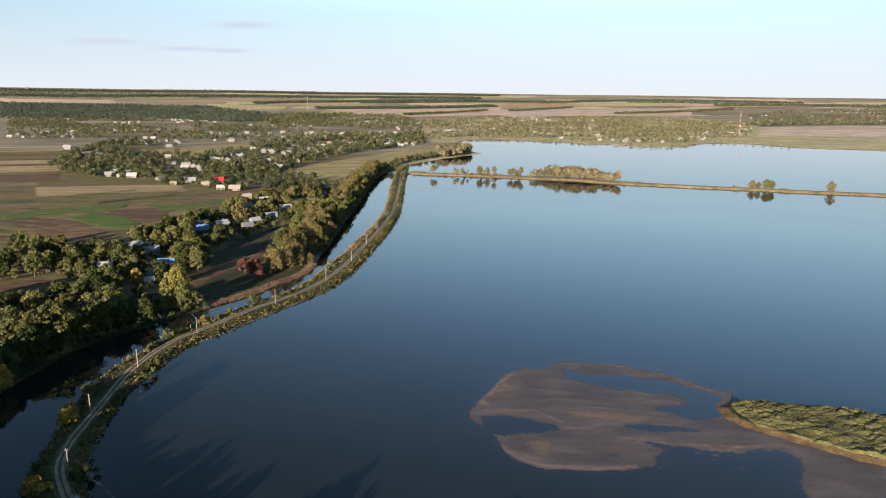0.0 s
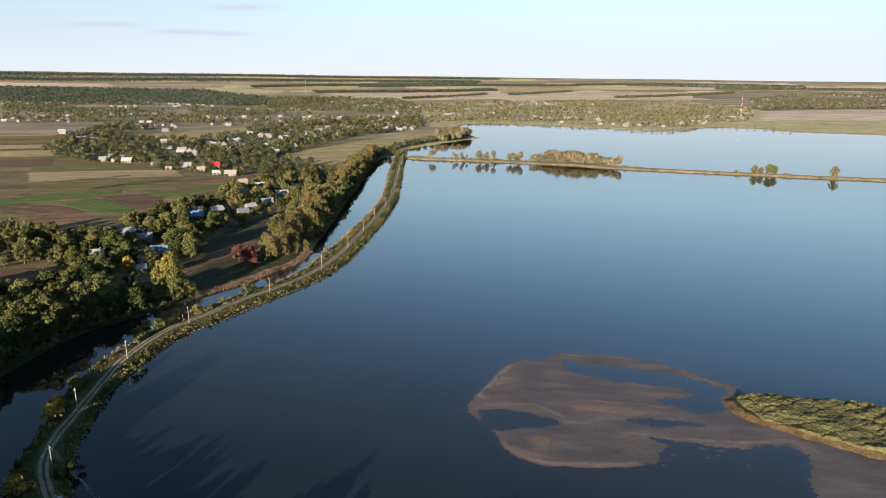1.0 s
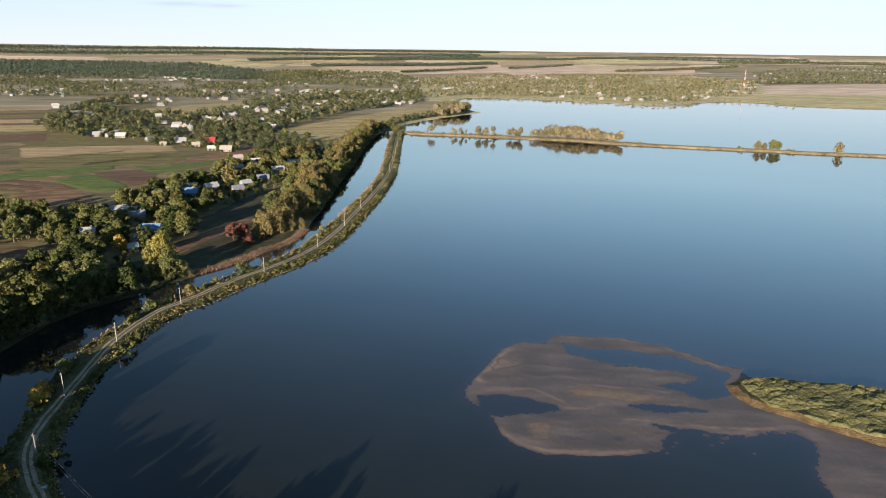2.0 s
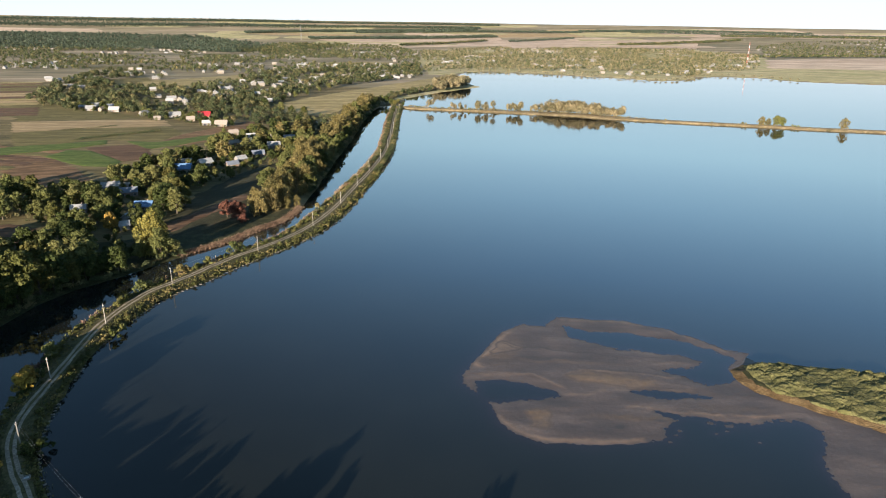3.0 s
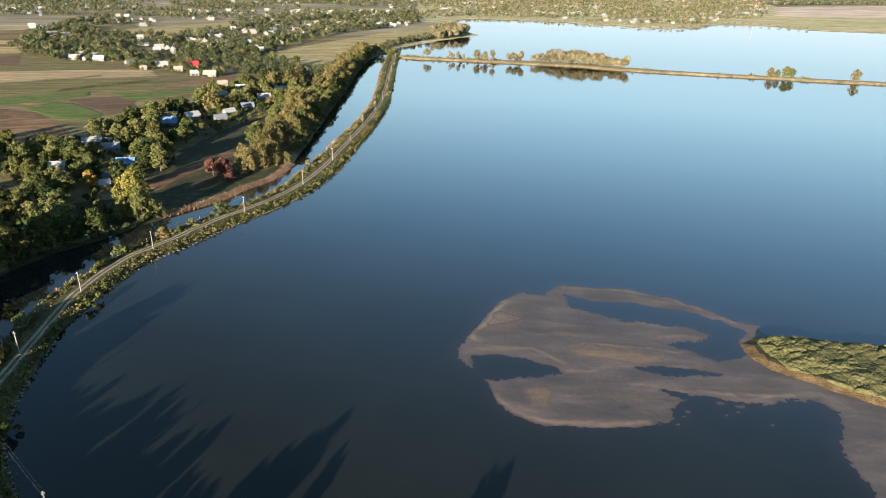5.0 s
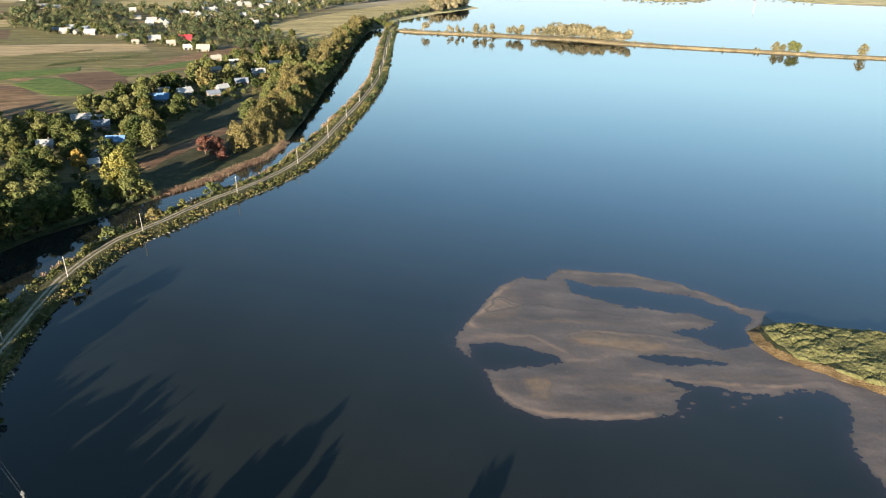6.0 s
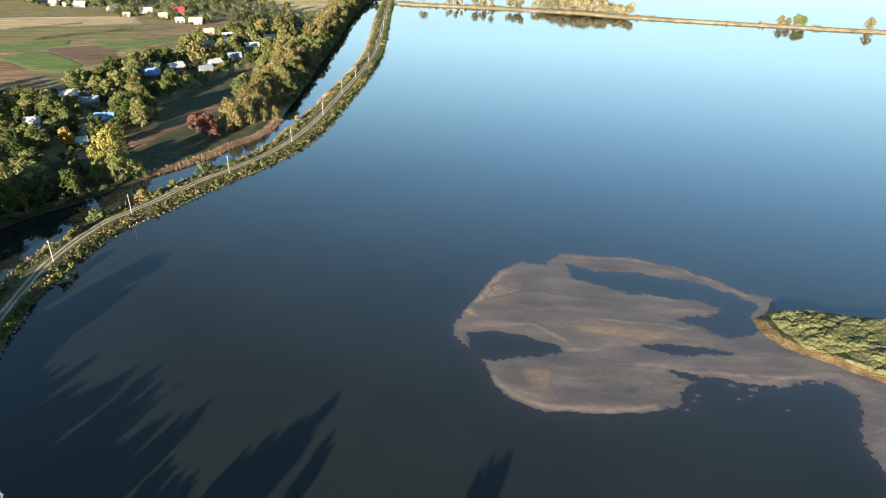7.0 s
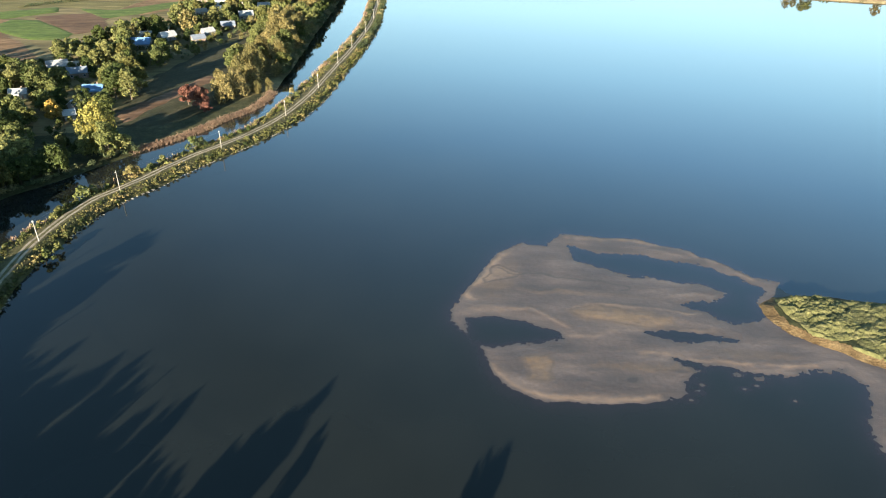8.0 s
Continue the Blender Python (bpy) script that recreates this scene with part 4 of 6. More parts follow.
CANAL_HOUSES = [(-211, 690, 'beige', 9.0, 0.5), (-186, 666, 'white', 11.0, 0.4), (-192, 627, 'beige', 9.0, 0.6), (-184, 640, 'white', 10.0, 0.3), (-166, 672, 'beige', 7.0, 0.2), (-153, 621, 'grey', 11.0, 0.3), (-187, 533, 'white', 11.0, 0.9), (-203, 534, 'grey', 9.0, 0.3), (-196, 509, 'blue', 13.0, 0.1), (-164, 529, 'slate', 9.0, 0.7), (-164, 552, 'white', 9.0, 0.9), (-221, 446, 'grey', 11.0, 0.5), (-214, 450, 'beige', 7.0, 0.3), (-203, 433, 'slate', 10.0, 0.4), (-179, 400, 'blue', 10.0, 0.1), (-179, 378, 'white', 6.0, 1.5), (-174, 362, 'white', 5.0, 0.5), (-214, 391, 'grey', 8.0, 0.3), (-148, 664, 'grey', 10.0, 0.2), (-156, 577, 'slate', 10.0, 0.4)]
HOUSE_ROWS = FIELD_HOUSES + CANAL_HOUSES
made = {}
for x, y, colour, w, a in HOUSE_ROWS:
    roof, wall, words = ROOFS[colour]
    d = min(8.5, max(4.5, w * 0.62))
    key = (colour, w)
    z = float(land_z(x, y))
    m = Matrix.LocRotScale((x, y, z), Euler((0, 0, a)), None)
    HOUSES.append((x, y))
    if key in made:
        copy_thing(made[key], m)
        continue
    ob = house(roof, wall, w, d, 2.7 if w < 8 else 3.2, d * (0.6 if colour == "red" else 0.42), w >= 8, "village house with a " + words + " roof among garden trees")
    ob.matrix_basis = m
    made[key] = ob
rh = random.Random(4)
HOUSES_MID = [(-1055, 1862), (-904, 1616), (-749, 1308), (-668, 1460), (-601, 1486), (-774, 1876), (-848, 1975), (-937, 1898), (-893, 2009), (-552, 2475), (-301, 1830), (-286, 1890), (-210, 1942), (-110, 2100), (-88, 2224), (-313, 1680), (-357, 1758), (-462, 1916), (-464, 1793), (-474, 1613), (-392, 1219), (-357, 1138), (-411, 1240), (-351, 1303), (-391, 992), (-487, 1524), (-925, 1690), (-422, 1019), (-379, 954), (-350, 938), (-654, 1423), (-641, 1425), (-635, 1458), (-631, 1512), (-581, 1451), (-534, 1550), (-501, 1557), (-387, 1101), (-377, 1162), (-344, 1095), (-354, 1075), (-343, 1256), (-323, 1239), (-358, 1168), (-726, 1273), (-711, 1275), (-620, 1140), (-591, 1124), (-493, 1758), (-510, 2366), (-493, 2247), (-405, 1686), (-420, 1598), (-310, 1810), (-308, 1741), (-278, 1799), (-227, 1845), (-215, 1850), (-176, 1728), (-164, 1916), (-132, 1902), (-319, 2532), (-278, 2531), (-233, 2490), (-267, 1424), (-251, 1398), (-213, 1491), (-169, 1539), (-195, 1496), (-309, 1376), (-300, 1292), (-297, 1224)]
FAR_MODELS = [house(ROOFS[c][0], "wall_white" if c != "beige" else "wall_cream", w, 7.5, 3.4, 3.0, w > 11.5, "distant village house with a " + ROOFS[c][2] + " roof") for c, w in (("white", 13), ("grey", 11), ("beige", 12), ("grey", 14), ("white", 10))]
placed = []


def far_house(x, y, k=1.0):
    ob = rh.choice(FAR_MODELS)
    m = Matrix.LocRotScale((x, y, float(land_z(x, y)) + 0.2), Euler((0, 0, rh.choice((0.2, 0.35, 1.7, 1.85)) + rh.uniform(-0.2, 0.2))), (k, k, k))
    if ob not in placed:
        placed.append(ob)
        ob.matrix_basis = m
        ob.scale = (k, k, k)
    else:
        copy_thing(ob, Matrix.LocRotScale(m.translation, m.to_quaternion(), None)).scale = (k, k, k)
    HOUSES.append((x, y))


for x, y in HOUSES_MID:
    far_house(x, y, rh.uniform(0.8, 1.1))

rt = random.Random(21)
# single trees by the canal
at(YELLOW, -141, 322, 1.02, turn=0.4, tall=1.25)
at(NEAR["leaf_olive"][2], -135, 315.5, 1.15, tall=1.1)
at(NEAR["leaf_olive"][0], -131, 322, 0.8)
at(NEAR["leaf_olive"][1], -144, 314, 0.9)
at(AMBER, -179, 357, 1.5)
at(RED, -117, 382, 1.35)
at(RED, -125, 388, 1.2)
at(RED, -112, 376, 0.7)
at(NEAR["leaf_olive"][0], -176, 322, 1.2)
at(NEAR["leaf_olive"][2], -180, 316, 0.8)
at(NEAR["leaf_green"][1], -165, 402, 1.5)
at(NEAR["leaf_olive"][2], -157, 394, 1.3)
at(NEAR["leaf_olive"][1], -206, 508, 1.6)
at(AMBER, -168, 219, 1.6)
at(AMBER, -174, 225, 1.5)
for x, y, s in ((-108, 395, 1.0), (-103, 405, 0.95), (-112, 404, 0.85), (-99, 420, 0.9), (-106, 420, 1.05), (-101, 436, 0.95), (-109, 440, 1.0), (-95, 412, 0.5), (-90, 418, 0.45)):
    at(rt.choice(NEAR["leaf_gold"]), x, y, s * 1.1)
# the belt of willows along the canal
bank = smooth_line([(-89, 450), (-89, 487), (-89.5, 530), (-90.5, 585), (-90.5, 671), (-93, 800), (-93, 900), (-88, 985)], 9.5)
for i, (x, y) in enumerate(bank):
    for row, (off, leaf) in enumerate(((3, "leaf_green"), (11, "leaf_gold"), (21, "leaf_gold"), (31, "leaf_olive"))):
        if row == 3 and y > 620 or row == 2 and y > 800 and i % 2 or rt.random() < 0.12:
            continue
        leaf = rt.choice((leaf, leaf, leaf, "leaf_olive", "leaf_gold"))
        models = NEAR if y < 560 else MID
        at(rt.choice(models[leaf]), x - off + rt.uniform(-3, 3), y + rt.uniform(-3, 3) + 2 * row, rt.uniform(0.85, 1.3) * (0.85 if row == 0 else 1.0) * (1 if leaf == "leaf_gold" else 1.1))
HOUSES.extend([(-179, 357), (-139, 321), (-176, 322), (-117, 382)])
# gardens and woods between the houses
for outline, gap, seed, mix in ((WOOD_NEAR, 9.5, 1, "googo"), (GARDENS, 11.5, 2, "gogoy")):
    for x, y in sow(outline, gap, seed):
        if rt.random() < 0.1 or not clear_of_houses(x, y, 6.0, 7.0):
            continue
        low = not clear_of_houses(x, y, 9.0, 34.0, 9.0)
        leaf = {"g": "leaf_green", "o": "leaf_olive", "y": "leaf_gold"}[rt.choice(mix)]
        models = NEAR if y < 470 else MID
        at(rt.choice(models[leaf]), x, y, rt.uniform(0.25, 0.42) if low else rt.uniform(0.55, 1.3), tall=rt.uniform(0.85, 1.1))
# unseen near wood, placed for its long shadows over canal, causeway and lake
for i, (x, y, s) in enumerate([(-60.0, 75.4, 0.97), (-61.3, 76.8, 0.92), (-62.4, 76.6, 0.87), (-64.6, 76.4, 0.83), (-88.6, 75.7, 0.92), (-88.6, 79.4, 0.83), (-95.8, 75.3, 0.87), (-95.7, 81.2, 0.78), (-107.2, 73.1, 0.92), (-106.6, 78.4, 0.83), (-112.4, 71.6, 0.87), (-124.1, 77.0, 0.97), (-125.4, 81.6, 0.87), (-132.1, 83.0, 0.97), (-136.3, 80.8, 0.92), (-13.0, 72.1, 0.83), (-72.1, 83.2, 0.63), (-66.1, 80.6, 0.63), (-94.0, 82.8, 0.68), (-112.7, 75.2, 0.78), (-57.9, 78.0, 0.73), (-65.7, 78.2, 0.78), (-56.7, 83.2, 0.78), (-66.9, 78.0, 0.73), (-47.9, 86.0, 0.73), (-86.9, 81.0, 0.73), (-97.9, 83.0, 0.73), (-104.9, 78.0, 0.73), (-118.6, 78.4, 0.83), (-127.6, 81.4, 0.83), (-137.4, 78.6, 0.87), (-117.9, 78.0, 0.73), (-129.7, 76.2, 0.78), (-79.1, 82.6, 0.63), (-86.1, 82.6, 0.63), (-12.0, 78.8, 0.68), (-139.6, 76.4, 0.83), (-96.1, 80.6, 0.63), (-106.1, 80.6, 0.63)] + [(-70.3, 83.4, 0.58), (-79.0, 73.2, 0.73), (-80.2, 82.1, 0.68), (-81.4, 80.0, 0.63), (-82.7, 88.9, 0.58), (-91.4, 78.6, 0.73), (-92.6, 76.6, 0.68), (-93.8, 85.5, 0.63), (-95.1, 94.4, 0.58), (-103.8, 73.1, 0.73), (-105.0, 82.0, 0.68), (-106.2, 79.9, 0.63), (-107.5, 88.9, 0.58), (-116.2, 78.6, 0.73), (-117.4, 76.5, 0.68), (-118.6, 85.4, 0.63), (-119.9, 94.3, 0.58), (-128.6, 73.1, 0.73), (-129.8, 82.0, 0.68), (-131.0, 90.9, 0.63), (-132.3, 88.8, 0.58), (-141.0, 78.6, 0.73), (-142.2, 76.5, 0.68), (-143.4, 85.4, 0.63)] + [(-102 - 5.2 * k, 82 + 3 * (k % 3), 0.92 + 0.05 * (k % 2)) for k in range(10)] + [(-149.8, 82.5, 0.97), (-134.6, 81.4, 0.83), (-135.3, 80.4, 0.92), (-139.4, 83.6, 0.87), (-144.3, 82.8, 0.92), (-128.6, 78.4, 0.83), (-145.4, 78.6, 0.87), (-152.3, 80.8, 0.92), (-123.6, 78.4, 0.83), (-117.7, 78.2, 0.78), (-122.9, 80.0, 0.73), (-129.9, 78.0, 0.73), (-106.0, 79.8, 0.68), (-101.9, 81.0, 0.73), (-92.0, 84.8, 0.68), (-158.1, 84.0, 0.97), (-136.7, 81.2, 0.78)]):
    at(POPLAR[i % 2], x, y, s, z=max(0.3, float(land_z(x, y))))
for x, y, s in ((-154, 132, 1.75), (-160, 142, 1.75), (-166, 146, 1.6), (-150, 140, 1.55), (-138, 131, 2.1), (-134, 124, 1.7), (-143, 127, 1.55), (-148, 120, 1.5), (-142, 132, 1.3), (-150, 124, 1.4), (-158, 138, 1.25), (-166, 128, 1.4), (-146, 114, 1.5), (-160, 112, 1.5), (-174, 142, 1.3), (-178, 120, 1.5), (-136, 104, 1.5)):
    at(NEAR[rt.choice(("leaf_green", "leaf_olive", "leaf_green"))][i % 2], x, y, s, z=max(0.6, float(land_z(x, y))))
# more unseen poplars, added to shade the canal bank and the field
for i, (x, y, s) in enumerate(((-175, 199, 1.5), (-177, 207, 1.6), (-180, 192, 1.6), (-184, 202, 1.55), (-179, 183, 1.6), (-188, 190, 1.6), (-186, 212, 1.5), (-176, 174, 1.6))):
    at(POPLAR[i % 2], x, y, s * 0.68)
# trees in view by the canal, gardens and meadow
for x, y, s in ((-200, 277, 1.4), (-207, 270, 1.2), (-162, 296, 1.6), (-168, 290, 1.3), (-186, 270, 1.4), (-192, 290, 0.9), (-214, 284, 1.2), (-222, 296, 1.1), (-171, 262, 1.75), (-176, 254, 1.5), (-166, 274, 1.2), (-183, 284, 1.2), (-188, 256, 1.6)):
    at(rt.choice(NEAR[rt.choice(("leaf_olive", "leaf_olive", "leaf_green"))]), x, y, s)
for x, y, s in ((-194, 372, 0.8), (-188, 382, 0.9), (-176, 408, 0.9), (-158, 410, 1.1), (-150, 316, 0.45), (-146, 322, 0.4), (-158, 326, 0.35)):
    at(rt.choice(NEAR["leaf_green"]), x, y, s)
for x, y, s in ((-246, 960, 0.8), (-240, 935, 1.0), (-232, 1010, 0.9), (-225, 1060, 0.8), (-216, 1110, 0.9), (-205, 1165, 0.8), (-196, 1215, 0.9), (-205, 880, 1.2), (-188, 862, 1.1), (-170, 850, 1.2)):
    at(rt.choice(MID[rt.choice(("leaf_green", "leaf_olive"))]), x, y, s)
for x, y in smooth_line([(-176, 188), (-174, 217), (-171, 238), (-167, 262), (-161, 278), (-152, 290), (-145, 302)], 4.6):
    k = (0.85, 1.45) if y < 282 else (0.8, 1.2)
    at(rt.choice(NEAR["leaf_green"]), x - rt.uniform(0, 4), y, rt.uniform(*k))
# tall trees, mostly out of view, added to shade the canal side
for x, y, s in ((-196, 172, 2.3), (-204, 186, 2.4), (-212, 200, 1.6), (-200, 152, 2.3), (-214, 166, 2.0), (-190, 148, 2.2), (-226, 190, 1.8), (-184, 134, 2.3), (-206, 132, 2.4), (-222, 148, 2.4), (-232, 215, 1.4), (-244, 206, 1.5), (-236, 172, 2.4), (-170, 118, 2.2), (-250, 232, 2.3), (-262, 250, 2.2), (-258, 215, 2.4), (-182, 160, 2.1), (-248, 190, 2.5), (-262, 175, 2.5), (-228, 232, 1.1), (-276, 262, 2.0), (-190, 110, 2.5), (-212, 105, 2.5), (-234, 120, 2.5)):
    at(rt.choice(NEAR["leaf_green"]), x, y, s * 0.84)
# clump where causeway, dam and headland meet
for x, y, s in ((-64, 985, 0.8), (-70, 996, 0.9), (-60, 1004, 0.7), (-52, 990, 0.5), (-58, 940, 0.4), (-60, 905, 0.45), (-51, 870, 0.35), (-78, 1004, 1.0), (-86, 1012, 1.0)):
    at(rt.choice(MID[rt.choice(("leaf_green", "leaf_olive"))]), x, y, s, z=max(1.0, float(land_z(x, y))))
# trees on the dam
for x, y, s, leaf in ((386, 798, 0.85, "leaf_gold"), (392, 795, 0.7, "leaf_gold"), (402, 794, 1.25, "leaf_olive"), (407, 792, 1.1, "leaf_olive"), (470, 772, 1.0, "leaf_gold")):
    at((NEAR if leaf == "leaf_olive" else MID)[leaf][0], x, y, s, z=1.4)
# bushes along the causeway
for i in range(6, len(way) - 4):
    x, y, wl_, wr_ = way[i]
    if y > 520:
        break
    chance = 0.46
    for side in (-1, 1):
        if rt.random() < chance:
            k = rt.uniform(0.42, 0.95) * (wl_ if side < 0 else wr_) * side
            px, py = x + way_n[i][0] * k, y + way_n[i][1] * k
            at(rt.choice(BUSHES[:2] if rt.random() < 0.85 else BUSHES[:3]), px, py, rt.uniform(0.35, 1.05) * (1.25 if side < 0 else 0.95), z=1.6 * (1.02 - abs(k) / (wl_ if side < 0 else wr_)) + 0.05)
near_bank = way[(way[:, 1] > 112) & (way[:, 1] < 520)]
near_n = way_n[(way[:, 1] > 112) & (way[:, 1] < 520)]
nb = np.random.default_rng(18)
growth = []
for side in (-1, 1, -1, 1, -1, 1):
    k = nb.uniform(0.42, 0.98, len(near_bank)) * np.where(side < 0, near_bank[:, 2], near_bank[:, 3]) * side
    growth.append(np.column_stack([near_bank[:, :2] + near_n * k[:, None] + nb.uniform(-0.8, 0.8, (len(near_bank), 2)), np.abs(k)]))
GROWTH = np.vstack(growth)
# larger shrubs at the causeway's canal side
for k, x, y, size in ((3, -128, 192, 3.2), (3, -129.5, 197, 2.8), (1, -133.5, 217, 2.2), (1, -132, 213, 1.5), (2, -118.5, 296.5, 2.1), (2, -116.8, 299, 1.6), (1, -110, 308.5, 1.9), (1, -113, 303, 1.3), (1, -103.4, 328, 2.5), (1, -101, 331, 1.9),
                      (1, -127.5, 274.5, 2.4), (1, -125.5, 278, 1.8), (0, -129.5, 260.5, 1.7), (2, -76, 413, 1.6), (3, -114.5, 152, 3.0), (1, -108.4, 161, 1.8), (0, -105.5, 163, 1.7), (0, -118, 230, 1.5), (1, -117.5, 236, 1.3)):
    at(BUSHES[k], x, y, size, z=0.7)
for i in range(48):
    x = rt.uniform(-45, 520) if i % 3 else rt.uniform(-45, 140)
    k = np.interp(x, dam_line[:, 0], dam_line[:, 1])
    at(rt.choice(BUSHES[1:3]), x, k + rt.uniform(-4, 5), rt.uniform(0.6, 1.7), z=1.6)

# trees and shrubs close round the village houses
for x, y, colour, w, a in HOUSE_ROWS:
    if y > 600:
        for dx, dy, lo, hi in ((-w * 0.5 - 4, 1, 0.5, 0.85), (w * 0.5 + 4, 2, 0.45, 0.8), (2, 9, 0.7, 1.0), (-5, 10, 0.6, 0.9), (-w * 0.3, -8, 0.18, 0.3), (w * 0.4, -8, 0.2, 0.34)):
            if rt.random() < 0.85:
                at(rt.choice(MID[rt.choice(("leaf_green", "leaf_olive", "leaf_olive"))]), x + dx + rt.uniform(-2, 2), y + dy + rt.uniform(-2, 2), rt.uniform(lo, hi))
for x, y, colour, w, a in HOUSE_ROWS:
    if y < 600:
        for dx, dy, lo, hi in ((-w * 0.5 - 3.5, 0, 0.4, 0.65), (w * 0.5 + 3.5, 1, 0.35, 0.6), (3, 8, 0.6, 0.9), (-3, -7, 0.2, 0.32), (2.5, -7, 0.22, 0.34), (0, -11, 0.3, 0.4)):
            if rt.random() < 0.85:
                at(rt.choice(NEAR[rt.choice(("leaf_green", "leaf_olive", "leaf_green"))]), x + dx + rt.uniform(-1.5, 1.5), y + dy + rt.uniform(-1.5, 1.5), rt.uniform(lo, hi))


# ---- distant woods, gardens and shelterbelts ----
def far_wood(name, pts, material, label, sprays, size=(9, 14), slim=0.42, leaf=1.5, base=None):
    """Many distant trees as one mass: each a lumpy crown of sprays on a short stem."""
    r = np.random.default_rng(len(pts) + sprays)
    pts = np.asarray(pts, float)
    n = len(pts)
    z = land_z(pts[:, 0], pts[:, 1]) if base is None else np.full(n, base)
    h = r.uniform(*size, n)
    lob = r.uniform(-0.5, 0.5, (n, 3, 3)) * np.array([1, 1, 0.5])
    pick = r.integers(0, 3, (n, sprays))
    d = r.normal(size=(n, sprays, 3))
    d /= np.linalg.norm(d, axis=2)[..., None]
    c = np.take_along_axis(lob, pick[..., None].repeat(3, 2), 1) * 0.9 + d * r.uniform(0.4, 0.68, (n, sprays, 1))
    rad = h * slim
    p = np.stack([c[..., 0] * rad[:, None], c[..., 1] * rad[:, None], h[:, None] * (0.54 + 0.44 * c[..., 2])], -1)
    p[..., 2] = np.maximum(p[..., 2], 0.4)
    p += np.stack([pts[:, 0], pts[:, 1], z], -1)[:, None, :]
    nn = d + r.normal(size=d.shape) * 0.4 + np.array([0, 0, 0.2])
    nn /= np.linalg.norm(nn, axis=2)[..., None]
    a = np.cross(nn, r.normal(size=nn.shape))
    a /= np.linalg.norm(a, axis=2)[..., None]
    b = np.cross(nn, a)
    s = (leaf * h[:, None] / 11 * r.uniform(0.6, 1.35, (n, sprays)))[..., None]
    v = np.stack([p - a * s, p - b * s * 0.8, p + a * s, p + b * s * 0.8], 2).reshape(-1, 3)
    ob = new(name, mesh_of(name, v, np.arange(len(v)).reshape(-1, 4), material))
    return tagged(ob, label, "trees", kind="stuff")


VILLAGE_A = [(-702, 1206), (-727, 1555), (-496, 1280), (-250, 1003), (-220, 908), (-341, 935), (-459, 1092), (-544, 1159)]
VILLAGE_B = [(-504, 1303), (-404, 1525), (-255, 1786), (-56, 1972), (-38, 1562), (-180, 1264), (-222, 1153), (-234, 970), (-320, 1042)]
VILLAGE_C = [(-2092, 3210), (-1613, 3329), (-1401, 3600), (-843, 3366), (-228, 3300), (-77, 2708), (-50, 1700), (-276, 1700), (-450, 1500), (-730, 1580), (-1062, 1614)]
HOUSES_NEAR = len(HOUSES)
FOREST = [(-2656, 4025), (-2001, 3936), (-1321, 3795), (-771, 3227), (-794, 2650), (-1177, 2873), (-1502, 2796), (-1891, 2847)]
FAR_TOWN = [(-88, 2864), (222, 3150), (590, 3161), (1195, 3200), (1278, 2723), (867, 1835), (717, 1790), (611, 1640), (479, 1640), (350, 1720), (202, 1850), (60, 1860), (-50, 1700), (-37, 2037)]
RIGHT_TOWN = [(1600, 3486), (2023, 3844), (2716, 4059), (2900, 3500), (2069, 3078), (1684, 2819), (1325, 2773)]


def thinned(q, size, bar, seed):
    return q[value_noise(q[:, 0], q[:, 1], size, int(seed)) > bar]


def sow_on_water(outline, gap, seed):
    """Places inside an outline that stands in the lake."""
    r = np.random.default_rng(seed)
    p = np.array(outline, float)
    x, y = np.meshgrid(np.arange(p[:, 0].min(), p[:, 0].max(), gap), np.arange(p[:, 1].min(), p[:, 1].max(), gap))
    q = np.column_stack([x.ravel(), y.ravel()]) + r.uniform(-0.45, 0.45, (x.size, 2)) * gap
    return q[edge_distance(outline, q[:, 0], q[:, 1]) < 0]


def keep_clear(q, gap=8.0):
    return np.array([p for p in q if clear_of_houses(p[0], p[1], gap, 26.0, 8.5)])


def house_mass(pts, label):
    """Houses too far to tell apart: gable roofs and walls as two joined parts."""
    r = np.random.default_rng(len(pts))
    ob = new("far_houses")
    wv, wf, rv, rf_ = [], [], [], []
    for x, y in pts:
        w, d, h, a = r.uniform(4, 7), r.uniform(3.2, 4.2), r.uniform(2.8, 3.6), r.choice([0.2, 0.35, 1.7]) + r.uniform(-0.2, 0.2)
        z = float(land_z(x, y))
        c, s_ = math.cos(a), math.sin(a)
        turned = lambda q: [(x + c * u - s_ * v, y + s_ * u + c * v, z + k) for u, v, k in q]
        n0 = len(wv)
        wv += turned([(-w, -d, -1), (w, -d, -1), (w, d, -1), (-w, d, -1), (-w, -d, h), (w, -d, h), (w, d, h), (-w, d, h)])
        wf += [(n0, n0 + 1, n0 + 5, n0 + 4), (n0 + 1, n0 + 2, n0 + 6, n0 + 5), (n0 + 2, n0 + 3, n0 + 7, n0 + 6), (n0 + 3, n0, n0 + 4, n0 + 7)]
        n1 = len(rv)
        e, t = 0.4, d * 0.75
        rv += turned([(-w - e, -d - e, h - 0.2), (w + e, -d - e, h - 0.2), (w + e, 0, h + t), (-w - e, 0, h + t), (-w - e, d + e, h - 0.2), (w + e, d + e, h - 0.2)])
        rf_ += [(n1, n1 + 1, n1 + 2, n1 + 3), (n1 + 3, n1 + 2, n1 + 5, n1 + 4), (n1, n1 + 3, n1 + 4, n1), (n1 + 1, n1 + 5, n1 + 2, n1 + 1)]
    part("walls", mesh_of("walls", wv, wf, M["wall_white"]), None, ob)
    part("roofs", mesh_of("roofs", rv, [q for q in rf_ if len(set(q)) == 4], M["roof_beige"]), None, ob)
    return tagged(ob, label, "houses", kind="stuff")


